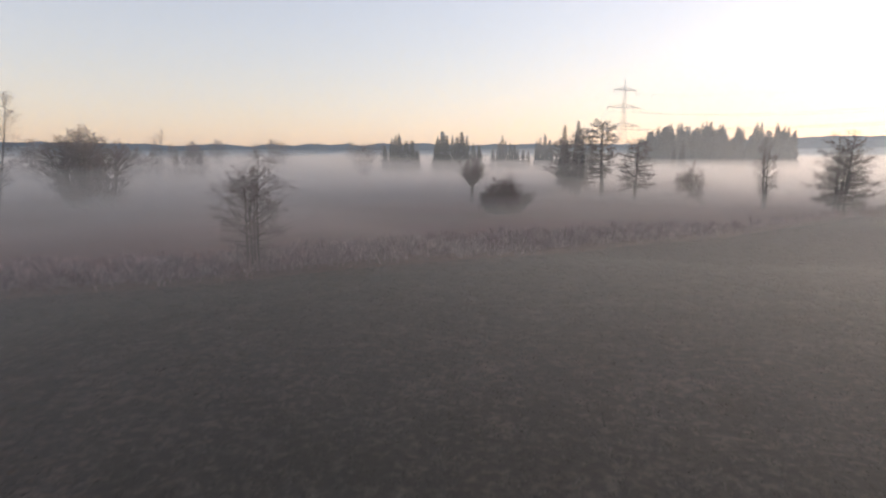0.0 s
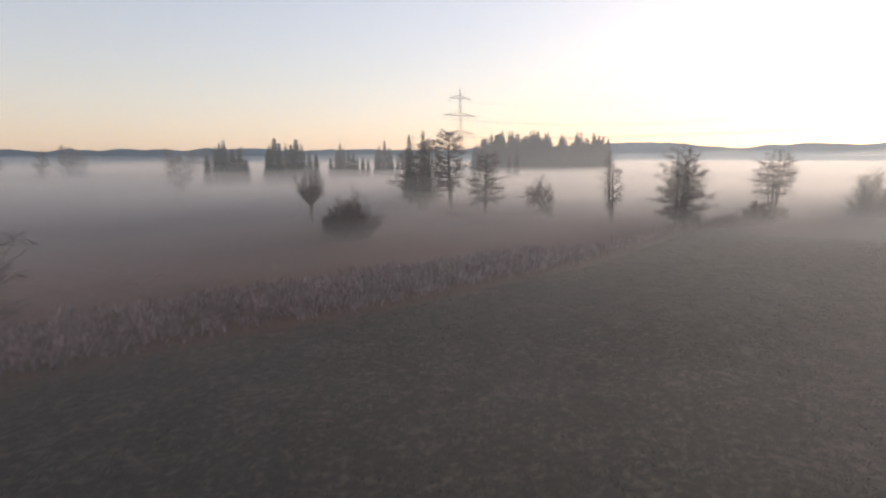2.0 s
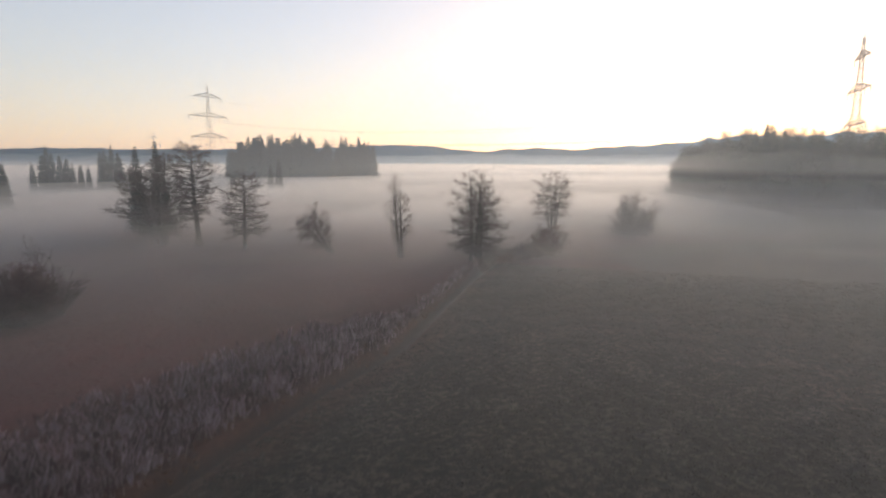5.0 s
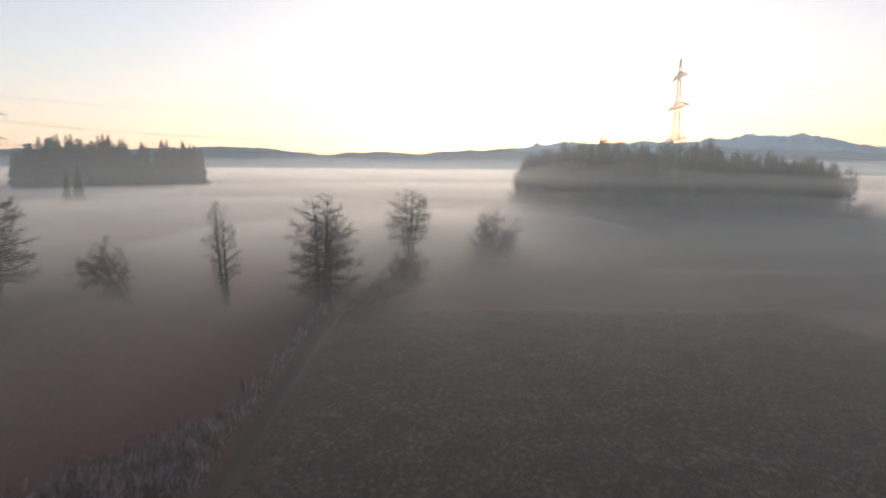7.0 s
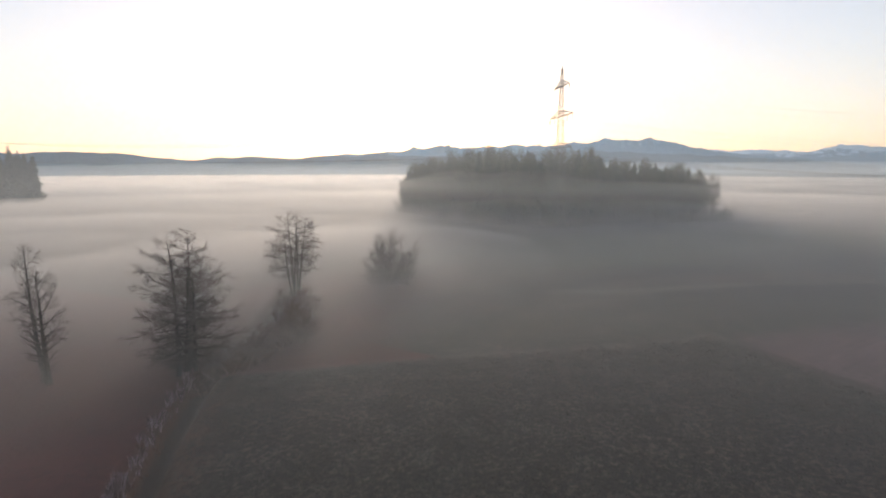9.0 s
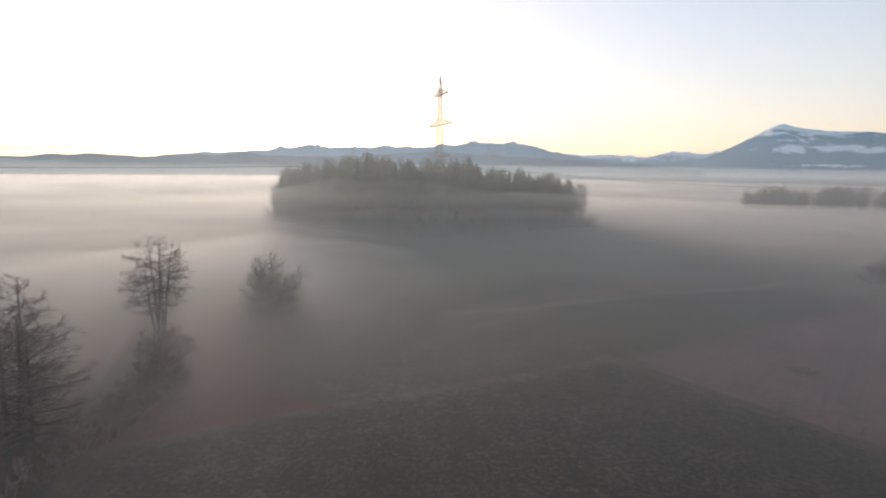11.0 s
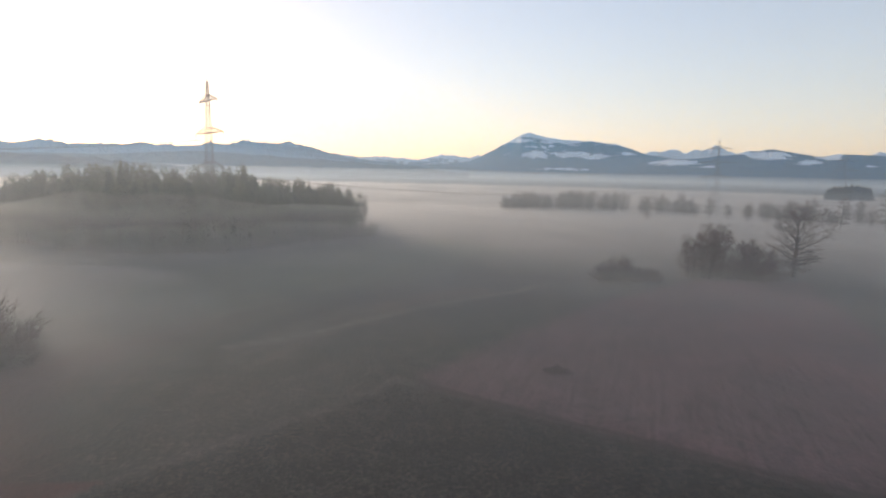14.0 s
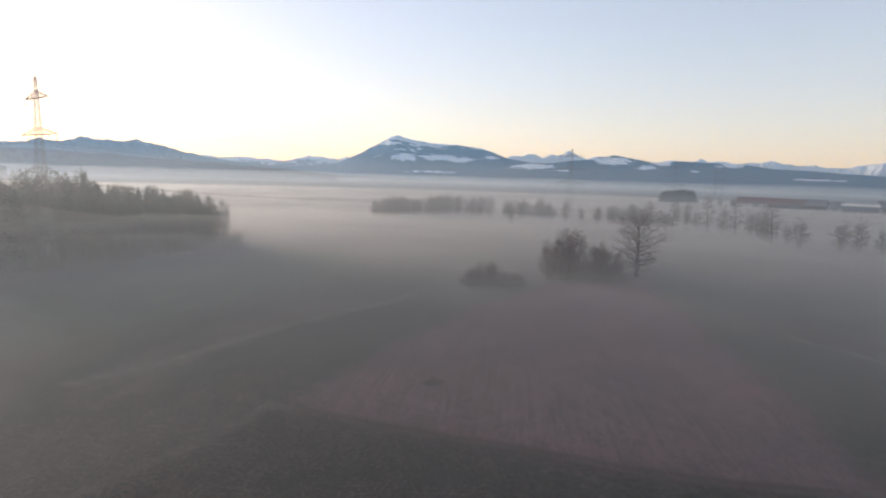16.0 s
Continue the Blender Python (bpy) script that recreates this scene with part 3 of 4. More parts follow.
def pollard(name, label, height, head, spread, seed):
    """A pollard willow: a short trunk with a fan of long upright shoots on its head."""
    rng = random.Random(seed)
    wood, fine = Shape(), Shape()
    root = thing(name, 0, 0, label=label, category="tree")
    wood.tube(bent(Vector((0, 0, -0.2)), Vector((0, 0, 1)), head + 0.4, 4, rng, 0.04, 0), [0.42, 0.32, 0.30, 0.36, 0.30], 8)
    for _ in range(120):
        a, tilt = rng.uniform(0, 6.283), radians(46 * rng.random() ** 0.6)
        d = Vector((math.cos(a) * math.sin(tilt), math.sin(a) * math.sin(tilt), math.cos(tilt)))
        pts = bent(Vector((math.cos(a) * 0.25, math.sin(a) * 0.25, head - 0.1)), d, (height - head) * rng.uniform(0.7, 1.05) * (1 - 0.75 * tilt * tilt), 5, rng, 0.05, 0.03)
        fine.tube(pts, [0.045 * (1 - 0.8 * i / 5) + 0.010 for i in range(6)], 3)
        for _ in range(10):
            q, w = at(pts, rng.uniform(0.2, 1.0))
            sub = bent(q, swing(w, rng.uniform(15, 40), rng), rng.uniform(0.5, 1.3), 2, rng, 0.1, 0.05)
            fine.tube(sub, [0.022, 0.016, 0.008], 3)
    part("trunk", wood.mesh("trunk", BARK, True), root)
    part("crown", fine.mesh("crown", TWIG_RED), root)
    return root


def spruce(name, label, height, spread, seed=1, clear=0.10, slim=0.9):
    """A conifer: whorls of drooping boughs, each with hanging sprays of needles."""
    rng = random.Random(seed)
    wood, fine = Shape(), Shape()
    root = thing(name, 0, 0, label=label, category="tree")
    pts = bent(Vector((0, 0, -0.3)), Vector((0, 0, 1)), height + 0.3, 6, rng, 0.012, 0.02)
    wood.tube(pts, [height * 0.013 * (1 - 0.93 * i / 6) for i in range(7)], 6)
    z, turn = height * clear, 0.0
    while z < height * 0.985:
        k = z / height
        reach = spread * (1 - k) ** slim * rng.uniform(0.75, 1.1) + 0.15
        for b in range(9):
            turn += 6.283 / 9 + rng.uniform(-0.25, 0.25)
            l = reach * rng.uniform(0.7, 1.12)
            c, s = math.cos(turn), math.sin(turn)
            q, _ = at(pts, min(0.99, k))
            rise = 0.15 + 0.35 * k
            mid = q + Vector((c * l * 0.55, s * l * 0.55, l * (rise * 0.4 - 0.10)))
            tip = q + Vector((c * l, s * l, l * (rise * 0.5 - 0.25)))
            side = Vector((-s, c, 0)) * (0.26 * l + 0.15)
            fine.poly([q, mid - side, mid + Vector((0, 0, -0.05)), mid + side])
            fine.poly([mid - side, tip, mid + side])
            for n in range(6):
                w = q.lerp(mid, rng.uniform(0.4, 1)) if n < 2 else mid.lerp(tip, rng.uniform(0, 0.9))
                o = Vector((rng.uniform(-1, 1), rng.uniform(-1, 1), 0)) * 0.30 * (0.5 + l * 0.3)
                fine.poly([w - o, w + o, w + o * 0.4 + Vector((0, 0, -rng.uniform(0.25, 0.6) * (0.4 + 0.3 * l)))])
        z += max(0.3, height * 0.021) * rng.uniform(0.8, 1.2)
    part("trunk", wood.mesh("trunk", BARK, True), root)
    part("crown", fine.mesh("crown", NEEDLE), root)
    return root


def place(ob, x, y, turn=0.0, size=1.0, tall=None, z=0.0):
    ob.matrix_basis = pose(x, y, z, 0, 0, turn) @ Matrix.Diagonal((size, size, tall or size, 1))
    return ob


def again(ob, x, y, turn=0.0, size=1.0, tall=None, z=0.0, label=""):
    c = copy_thing(ob, pose(x, y, z, 0, 0, turn))
    c.scale = (size, size, tall or size)
    if label:
        tagged(c, label)
    return c


# trees along the ditch and in the wet meadow
place(bare_tree("alder_tree", "many-stemmed bare alder beside the brown ditch", 10.6, 3.8, 4, 6, 0.22, 24, 7, 5, 21, 5, 52, 0.42, TWIG, 1.0, 0.45, 0.15, 0.012), -21, 44.6, 20)
place(bare_tree("alder_tree", "tall many-stemmed bare alder at the ditch corner", 14.6, 4.5, 4, 3.8, 0.17, 40, 11, 8, 8, -8, 36, 0.26, TWIG, 1.5, 0.8, 0.28, 0.013, flat=0.4), 58.2, 97.4, 40)
place(bare_tree("alder_tree", "bare alder with spreading stems beside a thicket", 14.0, 4.6, 5, 9, 0.36, 24, 8, 6, 9, -4, 26, 0.35, TWIG, 1.3, 0.5, 0.3, 0.014, flat=0.35), 87.0, 110.0, 70)
place(bare_tree("pollard_tree", "two-stemmed bare pollard tree with upright shoots", 13.4, 2.5, 2, 8, 0.12, 44, 8, 6, 7, 26, 60, 0.6, TWIG, 1.7, 0.5, 0.0, 0.013), 50.6, 107.5, 100)
leaner = bare_tree("maple_tree", "small leaning bare tree in the wet meadow", 8.6, 3.2, 6, 16, 0.22, 18, 8, 7, 6, 15, 55, 0.55, TWIG_RED, 1.0, 0.3, 0.0, 0.014)
leaner.matrix_basis = Matrix.Translation((42.8, 117.6, 0)) @ Matrix.Rotation(radians(-31), 4, (0.44, 0.9, 0))
place(bare_tree("alder_tree", "bare alder with one trunk and flat spreading limbs", 13.6, 4.6, 1, 3, 0.22, 66, 10, 7, 5, -14, 30, 0.18, TWIG, 1.6, fine_r=0.022, flat=0.3), 31.8, 130.4, 10)
place(bare_tree("alder_tree", "broad many-stemmed bare alder in the wet meadow", 16.4, 5.6, 5, 13, 0.14, 40, 9, 7, 41, -5, 42, 0.35, TWIG, 1.5, 0.9, 0.0, 0.024, flat=0.4), 20.0, 143.5, 0)
place(bare_tree("alder_tree", "tall single-trunked bare alder beside a broad one", 18.4, 4.2, 1, 3, 0.26, 74, 11, 7, 42, -10, 30, 0.6, TWIG, 1.7, fine_r=0.026, flat=0.3), 26.2, 141.2, 60)
spruce_a = place(spruce("spruce_tree", "slim dark spruce rising behind bare alders", 19.5, 3.4, 61, 0.15), 21.8, 153, 0)
again(spruce_a, 18.0, 155, 80, 0.95)
place(pollard("willow_tree", "bare pollard willow with an upright fan of shoots", 10.4, 3.6, 3.2, 4), -5.2, 119.4)
place(bush("shrub", "dense round brown thicket in the wet meadow", 6.6, 3.4, 170, 2, TWIG_RED, 66, 28), 1.2, 95.5)
place(bush("shrub", "tall shoots at the edge of a thicket", 8.4, 2.4, 30, 3, TWIG, 35, 14), 4.3, 97.5)
place(bush("shrub", "dense brown bramble thicket at the ditch end", 4.1, 3.2, 95, 10, BRAMBLE, 85, 22), 72.9, 97.8)
place(bush("shrub", "low brown bramble thicket at the ditch end", 2.2, 2.8, 50, 11, TWIG_RED, 80, 16), 66.5, 96.6)
place(bush("shrub", "low brown bramble thicket behind the alder", 2.0, 2.6, 50, 12, TWIG_RED, 80, 16), 62.0, 98.2)
place(bush("shrub", "tall dense dark thicket standing in the mist", 9.4, 4.2, 170, 13, TWIG, 78, 28), 105.5, 105.2)
place(bush("shrub", "round brown thicket under a bare alder", 4.0, 3.4, 85, 14, BRAMBLE, 80, 20), 80.5, 103.5)

# the western tree line
place(bare_tree("poplar_tree", "tall bare tree with fine twigs at the meadow edge", 22.0, 5.5, 2, 6, 0.2, 30, 8, 5, 51, 30, 65, 0.4, TWIG, 0.8), -93.5, 92.5)
place(bare_tree("alder_tree", "dense bare trees of the western copse", 16.0, 4.2, 6, 9, 0.06, 32, 8, 6, 52, 20, 60, 0.35, TWIG, 0.8, 1.4, 0.0, 0.02), -84, 101.5)
wood_l = place(bare_tree("alder_tree", "many-stemmed bare tree of the western copse", 15.6, 4.2, 5, 8, 0.08, 20, 6, 5, 55, 20, 60, 0.38, TWIG, 1.0, 1.4, 0.0, 0.045, True), -81, 99)
for x, y, turn, size in ((-88, 104, 40, 0.9), (-79.5, 104, 100, 0.86), (-84, 109, 200, 0.95), (-125, 176, 0, 0.82), (-121, 178, 60, 0.86), (-108, 178, 90, 0.9), (-103, 182, 150, 0.8), (-133, 150, 20, 0.85), (-96, 76, 0, 0.5), (-140, 190, 100, 0.95), (-150, 185, 140, 1.0), (-160, 175, 10, 1.05), (-170, 160, 50, 1.0)):
    again(wood_l, x, y, turn, size)
place(bare_tree("poplar_tree", "slender bare tree rising from the copse", 19.0, 3.6, 2, 5, 0.2, 28, 7, 5, 53, 35, 70, 0.4, TWIG, 0.8), -114, 176)
lone = place(bare_tree("maple_tree", "round-crowned bare tree alone in the mist", 12.8, 4.9, 1, 3, 0.2, 44, 7, 5, 54, 10, 70, 0.5, TWIG, 1.1, fine_r=0.035, far=True), -48.2, 197)
tl = random.Random(77)
for x, y in ((-150, 330), (-140, 335), (-131, 328), (-100, 420), (-90, 425), (-80, 430), (-66, 420), (-115, 425), (-180, 340), (-190, 335), (-200, 350), (-215, 300), (-225, 310), (-240, 290)):
    again(lone, x, y, tl.uniform(0, 360), tl.uniform(1.1, 1.5), label="bare round-crowned tree in the far tree line")

# conifers north of the wet meadow
sp = [spruce_a, place(spruce("spruce_tree", "dense dark spruce standing in the mist", 19.5, 3.9, 62, 0.06, 0.8), -47.5, 250), place(spruce("spruce_tree", "ragged dark spruce standing in the mist", 17.0, 3.8, 63, 0.12, 0.6), -43, 253)]
WEST_CONIFERS = ((1, -52, 249, 0.8), (1, -45, 247, 0.9), (2, -38, 251, 0.75), (2, -24, 250, 0.95), (1, -28, 251, 0.9), (1, -12.5, 257, 0.85), (2, -19.5, 249, 0.9), (1, 0, 330, 0.9), (2, 7, 322, 0.85), (1, 22, 331, 0.98), (1, -50, 254, 0.86), (2, -40.5, 255, 0.8), (2, -26, 254, 1.02), (1, -22, 258, 0.93), (1, -15, 252, 0.95), (2, -17.5, 256, 1.0))
NORTH_CONIFERS = ((2, -29.5, 257, 0.9), (2, -9, 240, 0.72), (1, -5, 322, 0.78), (2, -1, 328, 1.05), (1, 2, 324, 0.8), (2, 5, 330, 0.85), (1, 9, 326, 0.75), (2, 12, 322, 0.7), (1, 15, 326, 0.55), (1, 20, 324, 0.95), (1, 24.5, 328, 1.03), (2, 27, 322, 1.0), (2, 31, 322, 0.6), (1, 88, 300, 0.75), (2, 93, 303, 0.8))
for i, x, y, h in WEST_CONIFERS + NORTH_CONIFERS:
    again(sp[i], x, y, tl.uniform(0, 360), h * tl.uniform(0.85, 1.1), h * 1.1 * tl.uniform(0.84, 1.14))

# the northern wood: a stand of spruces behind the first pylon
for k in range(150):
    u, v = tl.random() * 0.80, tl.random()
    x, y = 98 + 112 * u + 10 * v, 435 - 62 * u + 30 * v
    h = tl.uniform(0.86, 1.24) * (1.12 if 0.14 < u < 0.40 else 1.0 if u > 0.06 else 0.78)
    again(sp[1 + k % 2], x, y, tl.uniform(0, 360), h * 1.25, h * 1.32, label="dark spruce of the northern wood")

# the eastern wood around the second pylon: mixed spruces and bare trees
oak_w = place(bare_tree("beech_tree", "slender bare tree at the edge of the wood", 17.5, 3.6, 1, 3, 0.34, 40, 6, 4, 71, 20, 62, 0.45, TWIG_OLIVE, 1.0, fine_r=0.05, far=True), 258, 62)
oak_x = place(bare_tree("birch_tree", "bare tree with fine drooping twigs at the wood's edge", 16.5, 3.4, 3, 5, 0.26, 20, 6, 4, 72, 20, 60, 0.4, TWIG_OLIVE, 0.9, fine_r=0.05, far=True), 254, 66)
oak_y = place(bare_tree("beech_tree", "broad round-crowned bare tree of the wood", 18.0, 4.6, 2, 7, 0.28, 28, 6, 4, 74, 20, 66, 0.5, TWIG_OLIVE, 1.1, fine_r=0.055, far=True), 232, 92)
WOOD_FRONT = [(258, 58), (236, 80), (212, 102), (203, 120), (213, 152), (240, 190)]
front = along(WOOD_FRONT, 2.2)
for k in range(470):
    u, v = tl.random() ** 1.3, tl.random() ** 1.1
    fx, fy = front[min(int(u * len(front)), len(front) - 1)]
    x, y = fx + (276 - fx) * 0.62 * v + tl.uniform(-2, 2), fy + (122 - fy) * 0.25 * v + 16 * v + tl.uniform(-2, 2)
    if math.hypot(x - 218, y - 109) < 4.0:
        continue
    edge = v < 0.14
    pick = (oak_w, oak_x, oak_y, oak_x)[k % 4] if edge or u < 0.07 else (sp[1], oak_w, sp[2], oak_y, oak_x, sp[1], oak_w)[k % 7]
    rise = 1 - 0.30 * max(0.0, 1 - u / 0.35) - 0.22 * max(0.0, (u - 0.72) / 0.28)
    h = (tl.uniform(0.84, 1.12) + 0.06 * math.sin(u * 23.0)) * (1.06 if edge else 1.34) * rise
    again(pick, x, y, tl.uniform(0, 360), h * tl.uniform(0.75, 0.95), h * (0.96 if pick in sp else 1.0), label="conifer of the misty eastern wood" if pick in sp else "bare tree of the misty eastern wood")

under = place(bush("shrub", "dark bare undergrowth at the foot of the wood", 5.2, 4.6, 46, 73, TWIG_OLIVE, 84, 12, True), 256, 61)
for k in range(44):
    fx, fy = front[int(k / 43.99 * len(front))]
    again(under, fx + tl.uniform(0, 6), fy + tl.uniform(-1, 5), tl.uniform(0, 360), tl.uniform(0.7, 1.15), tl.uniform(0.6, 1.3))

# copse, hedge and oak at the far end of the red field
hedge = place(bush("shrub", "low dense brown shrub at the end of the red field", 5.0, 4.6, 95, 81, TWIG, 80, 20), 163, -9)
again(hedge, 164.5, -3, 70, 0.8)
again(hedge, 162.5, -14.5, 160, 0.72)
again(hedge, 165, -6.5, 250, 1.0, 1.3)
cop = place(bare_tree("hornbeam_tree", "dense reddish bare trees of the small copse", 14.5, 4.2, 6, 9, 0.05, 26, 8, 5, 82, 20, 60, 0.4, TWIG_RED, 0.9, 1.0, 0.0, 0.022), 166, -32)
again(cop, 165, -43, 70, 0.72, 0.7)
again(cop, 169, -37, 170, 1.0)
again(cop, 167, -50, 230, 0.66, 0.58)
again(cop, 166.5, -27.5, 20, 0.8)
again(cop, 171, -47, 300, 0.7)
place(bush("shrub", "dense undergrowth of the small copse", 6.0, 9.0, 150, 83, TWIG_RED, 84, 20), 165, -44)
place(bare_tree("oak_tree", "broad bare oak with heavy crooked limbs", 16.4, 9.6, 1, 2, 0.14, 64, 10, 7, 84, -4, 66, 0.55, TWIG, 2.1, fine_r=0.02), 168.4, -59.5)

place(bush("shrub", "low dark weeds in the red field", 0.6, 3.0, 44, 85, TWIG_RED, 84, 8), 98.6, 31)

# far southern tree lines in the mist
south_a = place(bare_tree("alder_tree", "tall bare alder standing in the southern mist", 18.0, 4.2, 1, 3, 0.2, 44, 6, 5, 91, -6, 40, 0.3, TWIG, 1.3, fine_r=0.05, far=True, flat=0.4), 297, -188)
south_b = place(bare_tree("alder_tree", "many-stemmed bare alder standing in the southern mist", 16.0, 4.6, 4, 8, 0.14, 18, 6, 5, 92, 0, 50, 0.4, TWIG, 1.1, 0.8, fine_r=0.05, far=True), 289, -219)
for x, y, h, kind in ((296, -214, 22, 0), (279, -218, 20, 0), (272, -222, 14, 1), (264, -219, 17, 1), (250, -206, 13, 1), (236, -196, 20, 0), (243, -201, 14, 1), (228, -197, 11, 1), (219, -194, 14, 1), (208, -206, 14, 1), (201, -208, 15, 1), (194, -212, 12, 1), (355, -253, 16, 1), (362, -250, 12, 1), (404, -262, 14, 1), (330, -230, 11, 1), (318, -226, 12, 1), (404, -159, 16, 1), (398, -163, 12, 1), (379, -165, 15, 1), (366, -170, 11, 1), (355, -176, 12, 1), (345, -182, 10, 1), (334, -186, 12, 1), (312, -196, 11, 1), (356, -110, 12, 1)):
    again((south_a, south_b)[kind], x, y, tl.uniform(0, 360), h / (18.0, 16.0)[kind] * tl.uniform(0.9, 1.2), h / (18.0, 16.0)[kind])
for ax, ay, bx, by, n in ((409, -33, 428, -62, 16), (428, -62, 442, -98, 20), (442, -98, 419, -122, 14), (415, -128, 380, -160, 10), (352, -176, 310, -198, 12)):
    for k in range(n):
        u = (k + tl.random()) / n
        s = tl.uniform(0.5, 0.95) * (1.2 if k == 0 and n == 16 else 1)
        again((south_b, wood_l)[k % 2], ax + (bx - ax) * u + tl.uniform(-4, 4), ay + (by - ay) * u + tl.uniform(-4, 4), tl.uniform(0, 360), s * 1.25, s, label="bare tree of the far southern tree line")
for k in range(44):
    u, v = tl.uniform(-36, 36), tl.uniform(-12, 12)
    again(sp[1 + k % 2], 700 - 0.18 * u + 0.78 * v, -562 + 0.98 * u - 0.62 * v, tl.uniform(0, 360), 2.4, tl.uniform(0.95, 1.2) * (1 - 0.2 * abs(u) / 36), label="conifer of a far copse in the mist")


# ---- pylons and conductors ----
ARMS = ((26.5, 12.8), (37.2, 13.6), (47.2, 9.0))
LINE_TURN = math.degrees(math.atan2(300, -197)) - 90


def pylon(name, label):
    root = thing(name, 0, 0, label=label, category="pylon")
    mast = Shape()

    def half(z):
        return 3.6 - 2.5 * z / 26 if z < 26 else max(0.28, 1.1 - 0.75 * (z - 26) / 24)
    levels = [0, 5, 10, 14.5, 18.5, 22.5, 26, 29, 32, 34.7, 37.2, 39.8, 42.4, 44.9, 47.2, 50, 53]
    for z0, z1 in zip(levels, levels[1:]):
        a, b = half(z0), half(z1)
        c0 = [(a, a), (-a, a), (-a, -a), (a, -a)]
        c1 = [(b, b), (-b, b), (-b, -b), (b, -b)]
        for i in range(4):
            j = (i + 1) % 4
            mast.bar((*c0[i], z0), (*c1[i], z1), 0.060)
            mast.bar((*c0[i], z0), (*c1[j], z1), 0.028)
            mast.bar((*c0[j], z0), (*c1[i], z1), 0.028)
            mast.bar((*c1[i], z1), (*c1[j], z1), 0.028)
    mast.bar((0, 0, 52.5), (0, 0, 54.2), 0.1)
    part("lattice_mast", mast.mesh("lattice_mast", STEEL), root)
    for z, w in ARMS:
        arm = Shape()
        b = half(z)
        for s in (-1, 1):
            tip = (s * w, 0, z + 0.1)
            for y in (-b, b):
                arm.bar((s * b, y, z), tip, 0.11)
                arm.bar((s * b, y, z + 2.0), tip, 0.08)
            for k in range(1, 6):
                f, f2 = k / 6, (k - 0.5) / 6
                x, x2 = s * (b + (w - b) * f), s * (b + (w - b) * f2)
                for y in (-b, b):
                    arm.bar((x, y * (1 - f), z + 0.1 * f), (x2, y * (1 - f2), z + 2.0 * (1 - f2) + 0.1), 0.05)
                arm.bar((x, -b * (1 - f), z), (x, b * (1 - f), z), 0.05)
        me = part("cross_arm", arm.mesh("cross_arm", STEEL), root)
        for s in (-1, 1):
            for f in ((0.98, 0.55) if z < 40 else (0.98,)):
                ins = Shape()
                x = s * w * f
                ins.tube([Vector((x, 0, z - 0.1 - 0.28 * i)) for i in range(8)], [0.06, 0.13, 0.07, 0.13, 0.07, 0.13, 0.07, 0.05], 6)
                part("insulator", ins.mesh("insulator", WIRE), me)
    return root


PYLONS = [(-60, 590), (72, 350), (218, 109), (415, -191), (594, -455), (770, -715)]
tower = place(pylon("pylon", "tall grey steel lattice pylon with three cross-arms"), PYLONS[1][0], PYLONS[1][1], LINE_TURN)
for x, y in PYLONS[2:]:
    again(tower, x, y, LINE_TURN)
again(tower, 100, 810, LINE_TURN, 0.85, label="far grey lattice pylon in haze")
again(tower, 330, 800, LINE_TURN, 0.8, label="far grey lattice pylon in haze")
again(tower, 545, -470, LINE_TURN, 0.9, label="far grey lattice pylon in haze")

turn_m = Matrix.Rotation(radians(LINE_TURN), 3, "Z")
for (ax, ay), (bx, by) in zip(PYLONS[1:], PYLONS[2:]):
    for z, w in ARMS:
        for s in (-1, 1):
            for f in ((0.98, 0.55) if z < 40 else (0.98,)):
                off = turn_m @ Vector((s * w * f, 0, z - 2.1))
                wire = Shape()
                pts = []
                for i in range(25):
                    u = i / 24
                    sag = 3.2 if ax < 100 and z < 30 else 8.5
                    pts.append(Vector((ax + (bx - ax) * u, ay + (by - ay) * u, 0)) + off - Vector((0, 0, sag * 4 * u * (1 - u))))
                wire.tube(pts, [0.024 if z < 30 else 0.018] * 25, 4)
                tagged(new("conductor", wire.mesh("conductor", WIRE)), "thin sagging power line cable between pylons", "cable", "power line cables")


